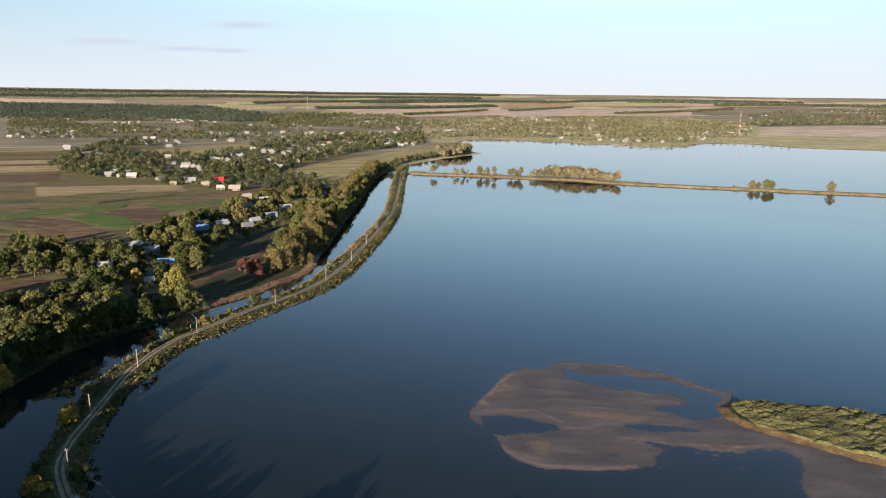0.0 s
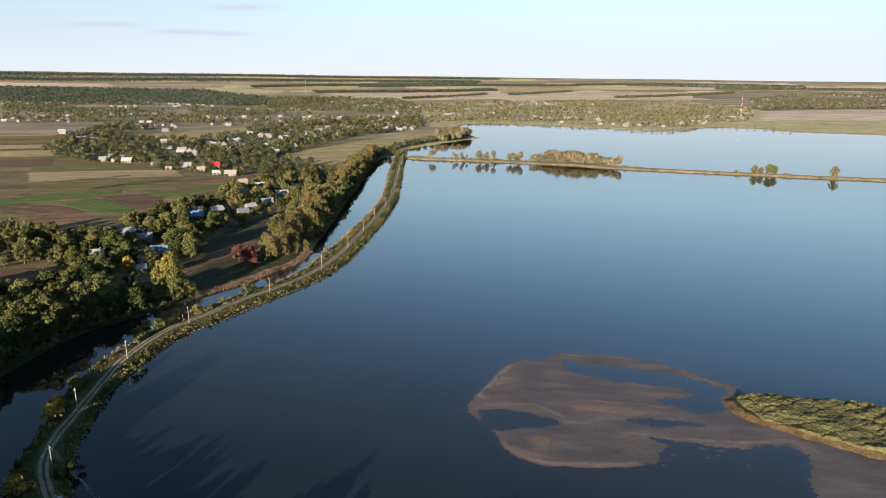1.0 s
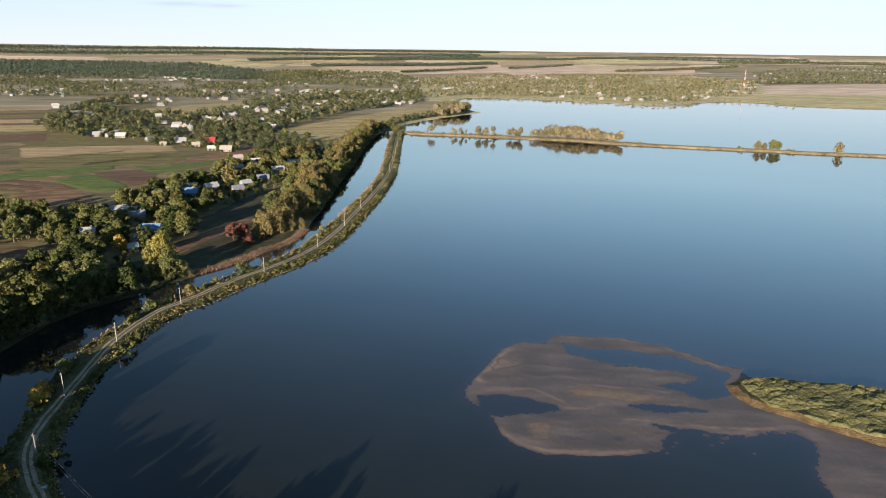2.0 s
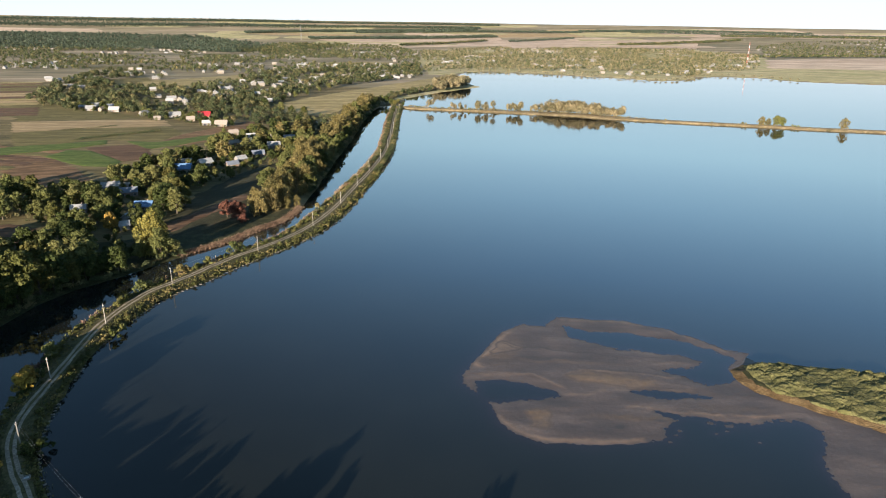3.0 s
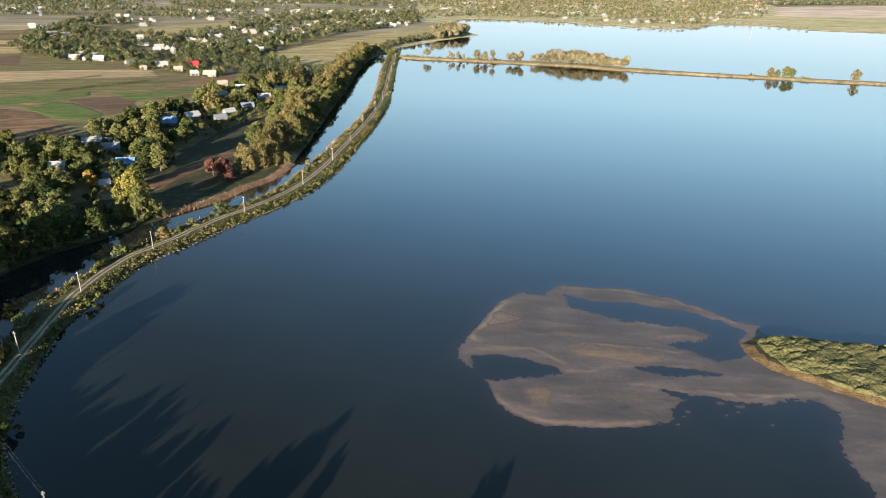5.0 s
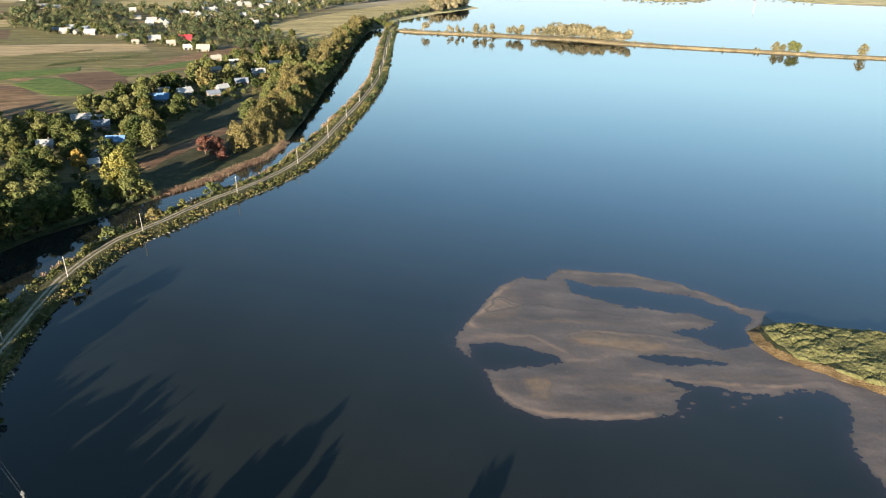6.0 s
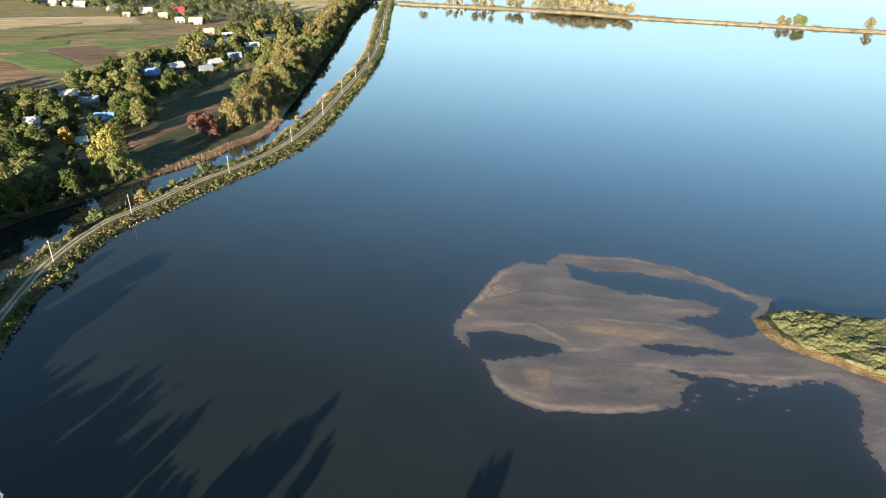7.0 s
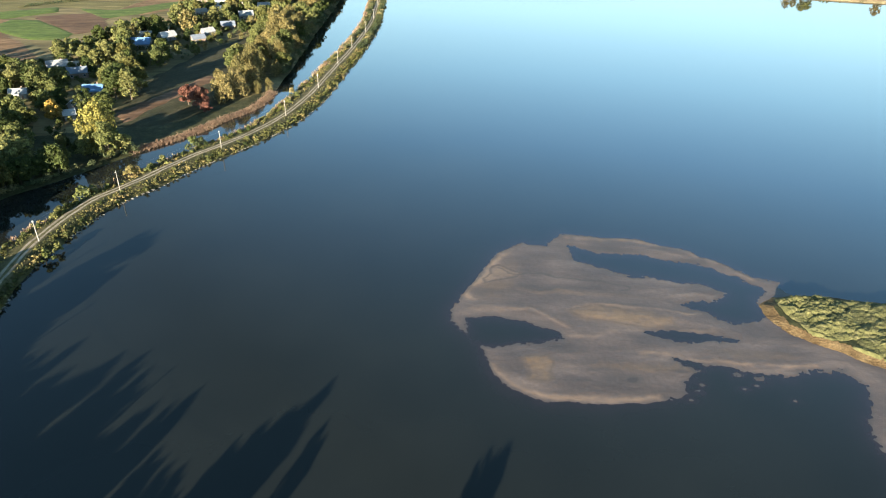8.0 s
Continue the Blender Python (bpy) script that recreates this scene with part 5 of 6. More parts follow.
for outline, n, single in ((VILLAGE_A, 22, 22), (VILLAGE_B, 46, 46), (VILLAGE_C, 230, 90), (FAR_TOWN, 190, 60), (RIGHT_TOWN, 60, 0)):
    q = sow(outline, 34, n)
    w = q[np.argsort(-value_noise(q[:, 0], q[:, 1] * 1.6, 150, 2) + np.random.default_rng(n).uniform(0, 0.9, len(q)))][:n]
    w = w[np.argsort(w[:, 1])]
    for x, y in w[:single]:
        far_house(x, y, rh.uniform(0.75, 1.0))
    if n > single:
        house_mass(w[single:], "small pale houses scattered in the far village")
        HOUSES.extend((x, y) for x, y in w[single:])
mass = lambda q: keep_clear(q, 8.5)
far_wood("village_trees", mass(thinned(sow(HOUSE_ROW, 12, 3), 40, -0.4, 2)), M["far_mix"], "garden trees round the houses with red and grey roofs", 180, (6, 13), 0.44, leaf=0.62)
shrubs = np.vstack([sow(WOOD_NEAR, 6.5, 51), sow(GARDENS, 6.5, 52), sow(HOUSE_ROW, 7.5, 53), sow([(-365, 800), (-290, 742), (-230, 735), (-200, 760), (-290, 800)], 7, 54)])
shrubs = np.array([p_ for p_ in shrubs if clear_of_houses(p_[0], p_[1], 6.0, 3.0)])
far_wood("garden_shrubs", shrubs[value_noise(shrubs[:, 0], shrubs[:, 1], 18, 3) > -0.1], M["far_mix"], "low fruit trees and shrubs close round the houses", 60, (2.2, 4.4), 0.5, 1.1)
far_wood("canal_scrub", np.vstack([bank + np.column_stack([rs_.uniform(-3, 3.2, len(bank)), rs_.uniform(-4, 4, len(bank))]) for rs_ in (np.random.default_rng(5), np.random.default_rng(6), np.random.default_rng(7), np.random.default_rng(8))]), M["far_mix"], "scrub along the canal's edge", 190, (3.5, 9.0), 0.5, 0.6)
edge_q = smooth_line([(-171, 208), (-168, 238), (-164, 262), (-158, 278), (-148, 290), (-141, 302), (-134, 313), (-126, 325)], 1.6)
far_wood("bank_scrub", edge_q + np.random.default_rng(4).uniform(-2.5, 0.5, edge_q.shape), M["far_mix"], "dark scrub at the canal edge under the trees", 130, (1.5, 4.5), 0.5, 0.75)
far_wood("bank_growth", GROWTH[:, :2], M["tuft"], "knee-high weeds and shrubs on the causeway banks", 34, (0.7, 1.9), 0.6, 1.9, 0.45)
far_bank = way[(way[:, 1] > 520) & (way[:, 1] < 1000)]
fb = np.random.default_rng(8)
far_wood("bank_scrub", np.vstack([far_bank[:, :2] + np.column_stack([fb.uniform(2.6, 7.5, len(far_bank)) * s, fb.uniform(-1, 1, len(far_bank))]) for s in (-1, 1, -1, 1)]), M["far_mix"], "low scrub on the far stretch of the causeway", 60, (1.2, 3.4), 0.6, 1.0, 0.8)
far_wood("village_trees", mass(np.vstack([thinned(sow(BIG_WOOD, 13, 5), 45, -0.4, 1), thinned(sow(VILLAGE_A, 11.5, 6), 45, -0.3, 4)])), M["far_mix"], "dense autumn garden trees between village houses", 140, (5, 16), 0.46, 0.8)
far_wood("village_trees", mass(thinned(sow(VILLAGE_B, 11.5, 7), 50, -0.3, 3)), M["far_mix"], "autumn garden trees between distant houses", 70, (5, 15), 0.46, leaf=1.05)
far_wood("village_trees", mass(thinned(sow(VILLAGE_C, 20, 8), 150, -0.15, 5)), M["far_mix"], "scattered trees of the far village gardens", 32, (6, 16), leaf=1.4)
far_wood("forest", sow(FOREST, 19, 9), M["far_pine"], "dark dense forest behind the village", 16, (9, 20), leaf=2.0)
lake_q = mass(thinned(sow(FAR_TOWN, 12.5, 10), 90, -0.3, 7))
far_wood("lakeside_trees", lake_q[::2], M["hazed_gold"], "pale golden trees round the far lakeside houses", 15, (5, 13), leaf=1.6)
far_wood("lakeside_trees", lake_q[1::2], M["far_mix"], "grey-green trees round the far lakeside houses", 15, (5, 13), leaf=1.6)
far_wood("far_trees", mass(thinned(sow(RIGHT_TOWN, 26, 11), 150, -0.15, 9)), M["far_mix"], "trees round the farthest houses", 26, (9, 14))
far_wood("peninsula_trees", thinned(sow([(0, 1212), (22, 1232), (60, 1325), (62, 1380), (24, 1425), (-12, 1300)], 8, 12), 25, -0.5, 1), M["hazed_gold"], "tall golden trees on the low headland", 160, (12, 23), 0.34, 0.65)
far_wood("headland_scrub", thinned(sow([(-92, 1004), (-60, 1105), (-14, 1205), (-4, 1290), (-40, 1225), (-84, 1090)], 8, 19), 25, -0.5, 2), M["far_mix"], "dark low trees along the headland", 130, (5, 12), 0.4, 0.7)
draped("headland_grass", [(-84, 1000), (-54, 1092), (4, 1200), (82, 1326), (64, 1396), (30, 1400), (30, 1340), (-14, 1216), (-66, 1110)], M["pasture"], 0.15, "pale grass on the low headland's shore", step=5)
shore = smooth_line([(60, 1800), (181, 1786), (315, 1684), (434, 1592), (494, 1524), (560, 1562), (663, 1690), (777, 1655), (812, 1545)], 9)
rs = np.random.default_rng(3)
far_wood("shore_scrub", shore[::1] + rs.uniform(-5, 12, shore.shape), M["hazed_gold"], "low golden scrub along the far shore", 30, (3, 8), 0.6)
FOREST_FAR = [(-3700, 4330), (-1700, 4360), (-640, 4400), (-560, 4520), (-1700, 4560), (-3700, 4560)]
far_wood("forest", sow([(-3300, 4760), (-895, 4800), (-860, 4690), (-2976, 4560)], 22, 17), M["far_pine"], "dark forest edge on the skyline", 12, (10, 17), leaf=2.2)
far_wood("forest", sow(FOREST_FAR, 22, 15), M["far_pine"], "dark far forest under the skyline", 12, (10, 18), leaf=2.2)
far_wood("forest", thinned(sow([(-900, 2700), (-500, 2900), (-430, 3350), (-760, 3300)], 20, 16), 70, -0.5, 4), M["far_mix"], "grey-green wood beyond the village", 30, (9, 18))
for line, wide, mat, label in (([(900, 4450), (1500, 4480), (2400, 4440)], 3, "far_pine", "thin dark shelterbelt below the skyline"), ([(-500, 4150), (300, 4330), (900, 4380)], 3, "far_pine", "dark belt of trees between pale fields"), ([(900, 3450), (1700, 3900)], 3, "far_mix", "line of trees crossing pale fields"),
                               ([(1700, 4150), (2500, 4180), (3300, 4150)], 3, "far_mix", "hedge between far fields"), ([(-702, 3730), (-200, 3890), (310, 4090)], 9, "far_pine", "dark shelterbelt between fields"), ([(-1140, 4060), (-717, 4218), (223, 4440)], 8, "far_pine", "dark shelterbelt between fields"), ([(373, 3688), (773, 3977)], 2, "far_pine", "short shelterbelt"),
                               ([(-3400, 4420), (-1815, 4473), (-1070, 4511), (264, 4534)], 4, "far_pine", "long dark shelterbelt on the ridge"), ([(1215, 2587), (1808, 2684), (2500, 2720)], 2, "far_mix", "hedge of trees behind the tan field"),
                               ([(1221, 4382), (2030, 4281), (2865, 4287), (3600, 4300)], 2, "far_pine", "thin shelterbelt on the far ridge"), ([(-184, 3274), (251, 3735)], 2, "far_mix", "row of trees beside the pinkish field"), ([(-3400, 4700), (-1000, 4720), (400, 4700)], 3, "far_pine", "shelterbelt near the skyline")):
    ln = smooth_line(line, 9)
    nr = frames_along(ln)
    q = np.vstack([ln + nr * 9 * k + rs.uniform(-3, 3, ln.shape) for k in range(wide)])
    far_wood("shelterbelt", q, M[mat], label, 11, (12, 18), 0.5, 2.4)
hump = [(122, 915), (150, 930), (190, 926), (226, 894), (240, 862), (228, 854), (180, 882), (128, 906)]
hq = sow_on_water(hump, 4.3, 13)
high = np.exp(-((hq[:, 0] - 182) / 24) ** 2) + 0.5 * value_noise(hq[:, 0], hq[:, 1], 12, 5) > 0.45
far_wood("dam_trees", hq[high], M["hazed_gold"], "tall pale golden willows on the wide part of the dam", 240, (10, 20), 0.3, 0.5, 1.7)
far_wood("dam_trees", hq[~high], M["hazed_gold"], "lower golden willows on the wide part of the dam", 150, (5, 14), 0.34, 0.6, 1.7)
far_wood("dam_trees", [(x_ + a_, 943 - (x_ + 20) * 0.27 + b_) for x_, n_ in ((-14, 2), (22, 4), (32, 3), (56, 6), (64, 7), (72, 5), (94, 4), (104, 5), (112, 3)) for a_, b_ in rs.uniform(-3.5, 5, (n_, 2))], M["hazed_gold"], "clumps of pale golden willows on the dam", 190, (5, 17), 0.26, 0.55, 1.7)
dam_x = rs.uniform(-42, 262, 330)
far_wood("dam_scrub", np.column_stack([dam_x, np.interp(dam_x, dam_line[:, 0], dam_line[:, 1]) + rs.uniform(-5, 8, 330)]), M["hazed_gold"], "low dry scrub along the wooded stretch of the dam", 40, (1.2, 4.2), 0.5, 0.9, 1.4)
rf = random.Random(12)
for i in range(80):
    x, y = rf.uniform(-3000, 3300), rf.uniform(3200, 4750)
    w, d, a = rf.uniform(250, 700), rf.uniform(60, 150), rf.uniform(-0.15, 0.25)
    if (edge_distance(FOREST, x, y) < 350) or (edge_distance(RIGHT_TOWN, x, y) < 300) or (edge_distance(FAR_TOWN, x, y) < 200):
        continue
    q = [(x + math.cos(a) * u * w - math.sin(a) * v * d, y + math.sin(a) * u * w + math.cos(a) * v * d) for u, v in ((-0.5, -0.5), (0.5, -0.5), (0.5, 0.5), (-0.5, 0.5))]
    draped("far_field", q, M[rf.choice(("hazed_field", "pasture", "pasture", "stubble", "hazed_field"))], 0.9, "distant strip of farmland", step=40)
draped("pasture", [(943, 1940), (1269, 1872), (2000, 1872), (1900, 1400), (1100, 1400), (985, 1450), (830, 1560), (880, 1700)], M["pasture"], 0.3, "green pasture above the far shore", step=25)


# ---- poles, wires and masts ----
def power_pole():
    """A tapered concrete pole with a steel crossarm and three insulators."""
    ob = new("power_pole")
    bm = bmesh.new()
    for lo, hi, a, b in ((-1.0, 8.0, 0.17, 0.11),):
        v = [bm.verts.new((x * r_, y * r_, z)) for z, r_ in ((lo, a), (hi, b)) for x, y in ((-1, -0.8), (1, -0.8), (1, 0.8), (-1, 0.8))]
        for q in ((4, 5, 6, 7), (0, 1, 5, 4), (1, 2, 6, 5), (2, 3, 7, 6), (3, 0, 4, 7)):
            bm.faces.new([v[i] for i in q])
    bmesh.ops.bevel(bm, geom=bm.edges[:], offset=0.02, segments=1)
    part("shaft", bm, M["concrete"], ob)
    bm = bmesh.new()
    box(bm, -0.36, 0.36, -0.16, -0.11, 7.48, 7.53)
    part("crossarm", bm, M["steel"], ob)
    for x, z in ((-0.3, 7.53), (0.3, 7.53), (0, 8.0)):
        bm = bmesh.new()
        bmesh.ops.create_cone(bm, cap_ends=True, segments=8, radius1=0.05, radius2=0.035, depth=0.18, matrix=Matrix.Translation((x, -0.14 if x else 0, z + 0.09)))
        part("insulator", bm, M["ceramic"], ob)
    return tagged(ob, "pale concrete power pole beside the causeway road", "power pole", "power poles along the causeway")


POLES = [(-56, 111), (-78.9, 133.6), (-111, 162.5), (-123, 198), (-125.6, 239.8), (-115.9, 280), (-90.4, 325.8), (-70.9, 370.8), (-62.2, 420.5), (-58, 474), (-54.2, 520.5), (-49.8, 574.5), (-48, 629), (-49.2, 691), (-50, 745), (-51, 805), (-52, 865), (-54, 925)]
pole = power_pole()
for i, (x, y) in enumerate(POLES):
    ax, ay = POLES[min(i + 1, len(POLES) - 1)]
    bx_, by_ = POLES[max(i - 1, 0)]
    m = pose(x, y, 1.5, rz=math.degrees(math.atan2(ay - by_, ax - bx_)) - 90)
    if i:
        copy_thing(pole, m)
    else:
        pole.matrix_basis = m
for side in (-0.3, 0.3):
    cu = bpy.data.curves.new("wire", "CURVE")
    cu.dimensions, cu.bevel_depth, cu.bevel_resolution = "3D", 0.009, 0
    pts = []
    for (ax, ay), (bx_, by_) in zip(POLES, POLES[1:]):
        a = math.atan2(by_ - ay, bx_ - ax)
        for k in range(8):
            t = k / 8
            pts.append((ax + (bx_ - ax) * t + side * math.sin(a), ay + (by_ - ay) * t - side * math.cos(a), 9.2 - 3.2 * t * (1 - t)))
    sp = cu.splines.new("POLY")
    sp.points.add(len(pts) - 1)
    for p_, c_ in zip(sp.points, pts):
        p_.co = (*c_, 1)
    cu.materials.append(M["wire"])
    tagged(new("wire", cu), "thin aluminium power wire between the poles", "wire", "power wires")
M["mast_red"], M["mast_white"] = plain("mast_red", (0.3, 0.06, 0.045), 0.6), plain("mast_white", (0.5, 0.5, 0.48), 0.6)


def mast(name, x, y, h, w, colours, label):
    """A lattice mast: legs and braces, section by section."""
    ob = new(name)
    n = 8
    for s in range(n):
        bm = bmesh.new()
        z0, z1 = h * s / n, h * (s + 1) / n
        r0, r1 = w * (1 - 0.75 * s / n), w * (1 - 0.75 * (s + 1) / n)
        c0 = [(r0 * math.cos(a), r0 * math.sin(a), z0) for a in (0.5, 2.07, 3.64, 5.21)]
        c1 = [(r1 * math.cos(a), r1 * math.sin(a), z1) for a in (0.5, 2.07, 3.64, 5.21)]
        for i in range(4):
            limb(bm, c0[i], c1[i], 0.16, 0.15, 5)
            limb(bm, c0[i], c1[(i + 1) % 4], 0.1, 0.1, 4)
            limb(bm, c1[i], c1[(i + 1) % 4], 0.1, 0.1, 4)
        part("section", bm, M[colours[s % 2]], ob)
    ob.matrix_basis = pose(x, y, float(land_z(x, y)))
    return tagged(ob, label, "mast")


mast("radio_mast", 929, 2055, 68, 2.8, ("mast_white", "mast_red"), "tall red and white lattice radio mast near the lake")
mast("radio_mast", -726, 3626, 75, 2.5, ("steel", "steel"), "thin grey lattice mast on the horizon")


# ---- reeds, weeds, sedge and stones ----
def blades(name, pts, z, h, w, lean, material, label, seed=1):
    """Upright blades or plumes as one mass."""
    r = np.random.default_rng(seed)
    n = len(pts)
    a = r.uniform(0, 6.28, n)
    hh = h * r.uniform(0.55, 1.2, n)
    ww = w * r.uniform(0.6, 1.4, n)
    tip = np.stack([r.normal(0, lean, n) * hh, r.normal(0, lean, n) * hh, hh], -1)
    side = np.stack([np.cos(a) * ww, np.sin(a) * ww, 0 * a], -1)
    base = np.column_stack([pts, z])
    v = np.stack([base - side * 0.6, base + side * 0.6, base + tip * 0.75 + side, base + tip, base + tip * 0.7 - side], 1).reshape(-1, 3)
    ob = new(name, mesh_of(name, v, np.arange(n * 5).reshape(-1, 5), material))
    return tagged(ob, label, "plants", kind="stuff")


rb = np.random.default_rng(9)
reed_line = smooth_line([(-128.5, 322), (-124, 327), (-115, 338.5), (-108, 349.5), (-100, 367.5), (-92, 381.5), (-87.4, 401), (-86.6, 415)], 0.25)
k = rb.integers(0, len(reed_line), 12000)
q = reed_line[k] + np.column_stack([rb.normal(-0.6, 1.1, 12000), rb.normal(0.3, 1.0, 12000)])
blades("reeds", q, np.maximum(land_z(q[:, 0], q[:, 1]), -0.1), 1.25, 0.11, 0.32, M["reed"], "rust-brown dry reeds along the canal edge")
idx = rb.integers(10, len(way) - 6, 26000)
sd = np.where(rb.uniform(size=26000) < 0.5, -1, 1)
kk = rb.uniform(0.3, 1.04, 26000)
wd = np.where(sd < 0, way[idx, 2], way[idx, 3])
q = way[idx, :2] + way_n[idx] * (sd * kk * wd)[:, None] + rb.uniform(-1, 1, (26000, 2))
patch = wobble(q[:, 0], q[:, 1], 4, 2) > -0.35
blades("bank_weeds", q[patch], (1.6 * np.clip(1.25 - kk * 1.15, 0, 1))[patch], 0.75, 0.16, 0.3, M["tuft"], "mixed dry weeds on the causeway banks", 2)
edge = (kk > 0.86) & (sd < 0) & (wobble(q[:, 0], q[:, 1], 14, 5) > -0.1) & (q[:, 1] > 200)
qe = np.repeat(q[edge], 3, 0) + rb.normal(0, 0.6, (edge.sum() * 3, 2))
blades("bank_reeds", qe, np.full(len(qe), 0.0), 1.6, 0.15, 0.15, M["reed"], "dry reddish reeds at the causeway's canal side", 3)
di = rb.integers(0, len(dam_line) - 50, 9000)
dk = rb.uniform(-1, 1, 9000)
q = dam_line[di, :2] + dam_n[di] * (np.where(dk < 0, dam_line[di, 2], dam_line[di, 3]) * dk)[:, None] + rb.uniform(-2, 2, (9000, 2))
blades("dam_weeds", q, 1.5 * np.clip(1.2 - abs(dk) * 1.1, 0, 1), 0.9, 0.35, 0.3, M["tuft"], "dry weeds on the dam", 4)

# sedge tussocks in uneven rows on the island
INNER = [(105, 211.5), (103.5, 207), (104.5, 199), (107, 193), (114, 187.5), (122, 181), (131, 175), (143, 168), (166, 153), (189, 154), (193, 189), (157, 201.5), (143, 207.5), (128, 210.5), (117, 212.5)]
GX, GY = np.arange(101, 178, 0.3), np.arange(149, 215, 0.3)
tx, ty = np.meshgrid(GX, GY)
warp = value_noise(tx, ty, 9, 8, 2)
cells = np.zeros(tx.shape)
for k, (gap, high) in enumerate(((3.6, 1.0), (2.3, 0.75), (1.3, 0.4))):
    cx, cy = np.meshgrid(np.arange(100, 180, gap * 1.5), np.arange(148, 216, gap * 0.8))
    cx, cy = cx + rb.uniform(-0.6, 0.6, cx.shape) * gap * 1.2, cy + rb.uniform(-0.6, 0.6, cy.shape) * gap * 0.7
    for x, y in zip(cx.ravel(), cy.ravel()):
        r = gap * rb.uniform(0.5, 1.0)
        i0, i1 = np.searchsorted(GX, (x - 2 * r, x + 2 * r))
        j0, j1 = np.searchsorted(GY, (y - 1.2 * r, y + 1.2 * r))
        px, py = tx[j0:j1, i0:i1] - x, ty[j0:j1, i0:i1] - y - 0.22 * (tx[j0:j1, i0:i1] - x)
        d2 = (px / (1.5 * r)) ** 2 + (py / (0.8 * r)) ** 2
        cells[j0:j1, i0:i1] = np.maximum(cells[j0:j1, i0:i1], high * rb.uniform(0.7, 1.1) * np.sqrt(np.clip(1 - d2, 0, 1)))
inner = -edge_distance(INNER, tx, ty)
dd = -edge_distance(ISLAND, tx, ty)
zi = np.clip(dd * 0.3, 0, 1.1) + np.clip(dd - 3, 0, 30) * 0.03
hz = zi - 0.25 + 1.25 * (cells + 0.15 * value_noise(tx, ty, 0.9, 6, 2)) * np.clip(inner / 1.2, 0, 1) * np.clip(0.95 + 0.6 * warp, 0.15, 1.3)
nx, ny = len(GX), len(GY)
ids = np.arange(nx * ny).reshape(ny, nx)
quads = np.stack([ids[:-1, :-1], ids[:-1, 1:], ids[1:, 1:], ids[1:, :-1]], -1).reshape(-1, 4)
quads = quads[(inner.ravel()[quads] > 0).all(1)]
used, back_ = np.unique(quads, return_inverse=True)
v = np.stack([tx.ravel(), ty.ravel(), hz.ravel()], -1)[used]
sedge = new("sedge", mesh_of("sedge", v, back_.reshape(-1, 4), M["fleece"]))
tagged(sedge, "thick pale green sedge tussocks covering the island", "plants", kind="stuff")
# fine blades over the tussocks
pick = rb.choice(np.flatnonzero((inner.ravel() > 0.2) & (cells.ravel() > 0.3)), 16000)
base = np.stack([tx.ravel(), ty.ravel(), hz.ravel() - 0.1], -1)[pick] + rb.uniform(-0.15, 0.15, (16000, 3)) * np.array([1, 1, 0.2])
tip = np.array([0.35, 0.12, 0.3]) * rb.uniform(0.5, 1.3, (16000, 1)) + rb.normal(0, 0.12, (16000, 3))
side = np.stack([rb.normal(0, 0.05, 16000), np.full(16000, 0.06), np.zeros(16000)], -1)
v = np.stack([base - side, base + side, base + tip], 1).reshape(-1, 3)
sedge_tips = new("sedge_blades", mesh_of("sedge_blades", v, np.arange(48000).reshape(-1, 3), M["sedge"]))
tagged(sedge_tips, "thin pale green sedge blades on the island", "plants", kind="stuff")


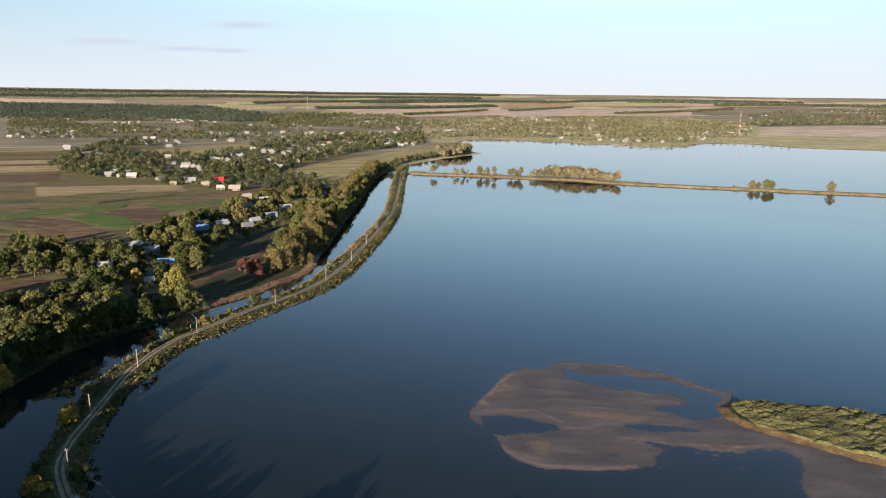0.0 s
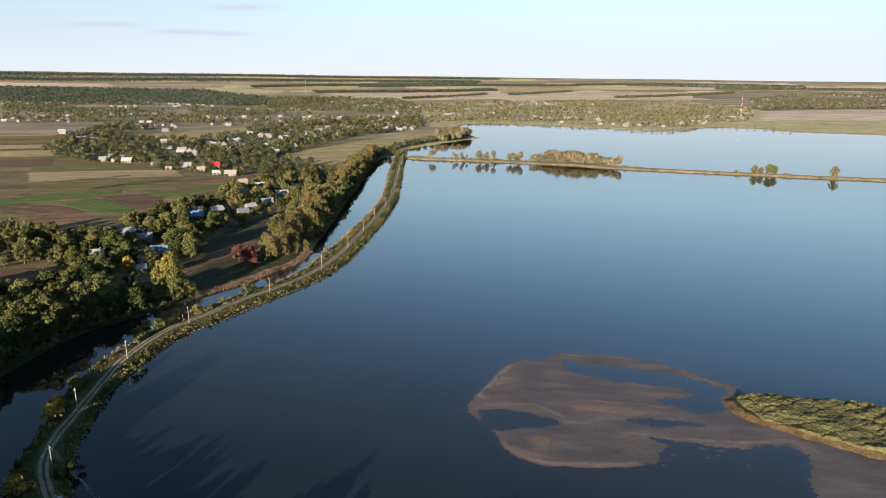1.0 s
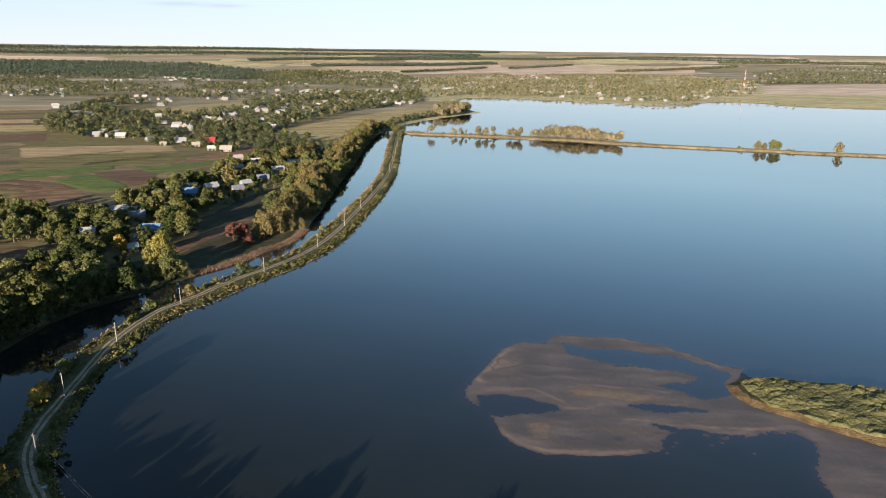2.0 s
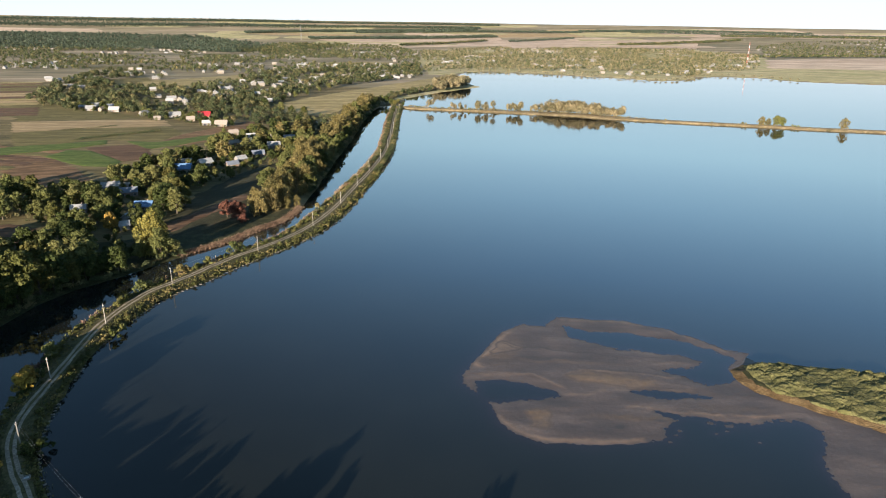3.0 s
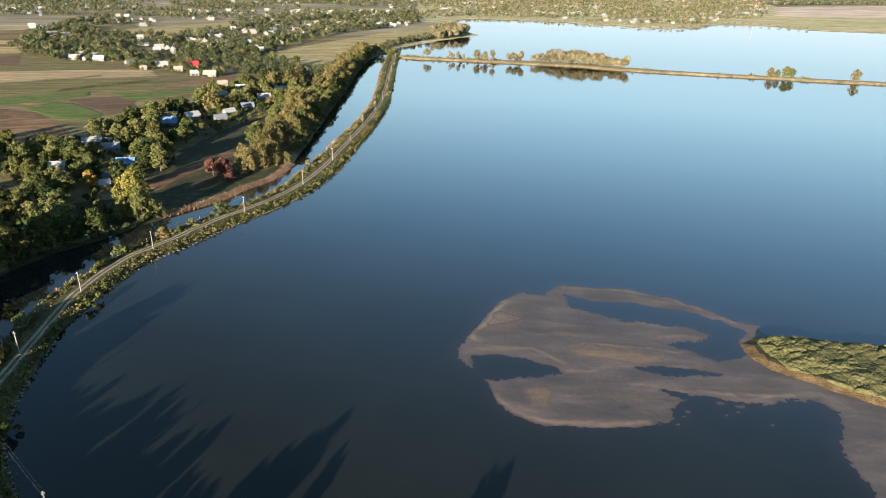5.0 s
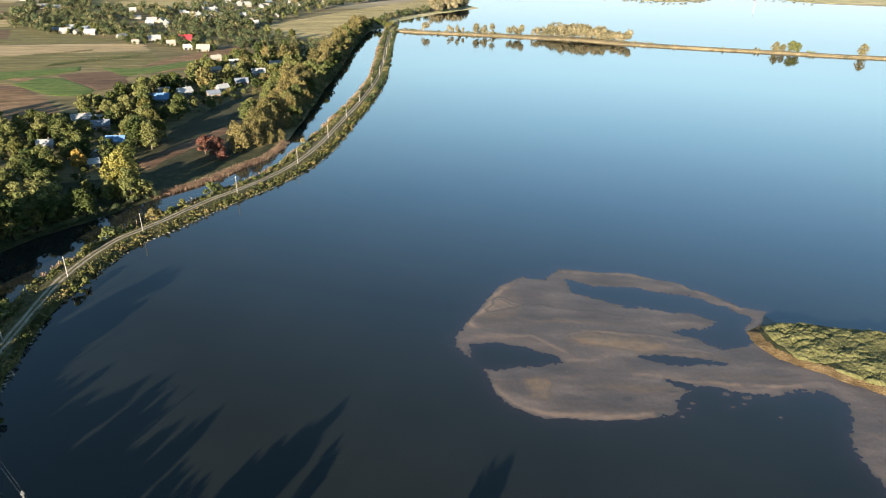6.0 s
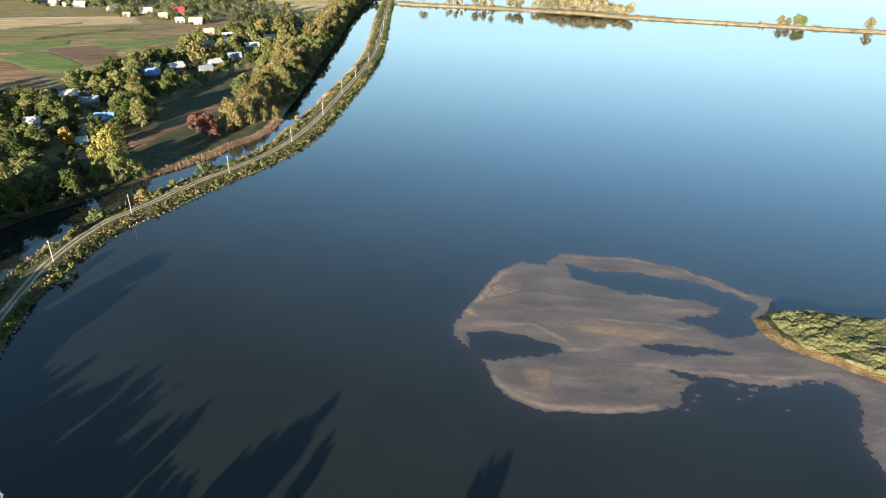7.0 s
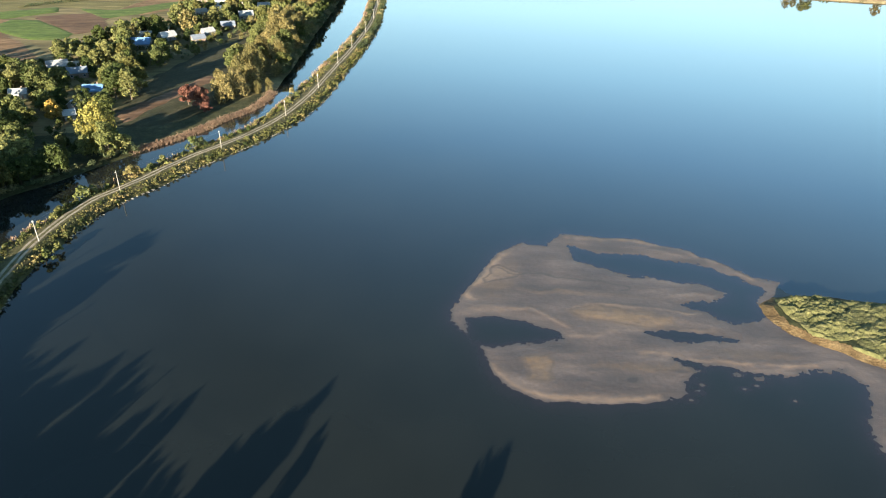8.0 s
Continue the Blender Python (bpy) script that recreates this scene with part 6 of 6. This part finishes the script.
def stones(name, pts, z, size, material, label, seed):
    r = np.random.default_rng(seed)
    n = len(pts)
    o = np.array([(1, 0, 0), (-1, 0, 0), (0, 1, 0), (0, -1, 0), (0, 0, 0.8), (0, 0, -0.8)], float)
    f = np.array([(0, 2, 4), (2, 1, 4), (1, 3, 4), (3, 0, 4), (2, 0, 5), (1, 2, 5), (3, 1, 5), (0, 3, 5)])
    v = o[None] * (size * r.uniform(0.4, 1.3, (n, 1, 1))) * r.uniform(0.7, 1.3, (n, 6, 1))
    ang = r.uniform(0, 6.28, n)
    c, s = np.cos(ang)[:, None], np.sin(ang)[:, None]
    v = np.stack([v[..., 0] * c - v[..., 1] * s, v[..., 0] * s + v[..., 1] * c, v[..., 2]], -1) + np.column_stack([pts, z])[:, None, :]
    ob = new(name, mesh_of(name, v.reshape(-1, 3), (f[None] + 6 * np.arange(n)[:, None, None]).reshape(-1, 3), material))
    return tagged(ob, label, "stones", kind="stuff")


si = rb.integers(20, len(way) - 30, 4600)
q = way[si, :2] + way_n[si] * (way[si, 3] * rb.uniform(0.97, 1.05, 4600))[:, None] + rb.uniform(-0.4, 0.4, (4600, 2))
keep = wobble(q[:, 0], q[:, 1], 9, 1) > -0.2
stones("shore_stones", q[keep], np.full(keep.sum(), 0.06), 0.24, M["stone"], "broken pale stones along the causeway shore", 1)

# weeds and low bushes standing in the fields
wq = sow([(-560, 800), (-330, 790), (-240, 745), (-225, 600), (-240, 470), (-300, 440), (-420, 520)], 4.2, 77)
wq = wq[value_noise(wq[:, 0] * 0.35, wq[:, 1], 22, 12, 3) > 0.1]
far_wood("field_weeds", wq, M["far_mix"], "tufts of weeds and low bushes in the garden strips", 10, (0.8, 2.0), 0.7, 0.9)
# rows of low crops beside the stubble
for (ax, ay), (bx_, by_), rows in (((-387, 690), (-349, 730), 3), ((-347, 634), (-292, 698), 6)):
    q = []
    for k in range(rows):
        n = int(math.hypot(bx_ - ax, by_ - ay) / 2.4)
        for i in range(n):
            t = i / n
            q.append((ax + (bx_ - ax) * t + rb.uniform(-0.3, 0.3), ay + (by_ - ay) * t + 3.2 * k))
    far_wood("crop_rows", q, M["far_mix"], "low dark green crop rows beside the stubble", 14, (1.1, 1.8), 0.4, 2.2)


def well_box(x, y):
    """A low square concrete well surround with a sunken lid."""
    ob = new("concrete_well")
    bm = bmesh.new()
    for a, b, c, d_ in ((-0.8, 0.8, -0.8, -0.6), (-0.8, 0.8, 0.6, 0.8), (-0.8, -0.6, -0.6, 0.6), (0.6, 0.8, -0.6, 0.6)):
        box(bm, a, b, c, d_, -0.4, 0.55)
    part("surround", bm, M["concrete"], ob)
    bm = bmesh.new()
    box(bm, -0.6, 0.6, -0.6, 0.6, 0.2, 0.3)
    part("lid", bm, M["steel"], ob, "grey steel lid")
    ob.matrix_basis = pose(x, y, 1.6, rz=25)
    return tagged(ob, "small square concrete well surround beside the road", "well")


well_box(-102, 149.8)
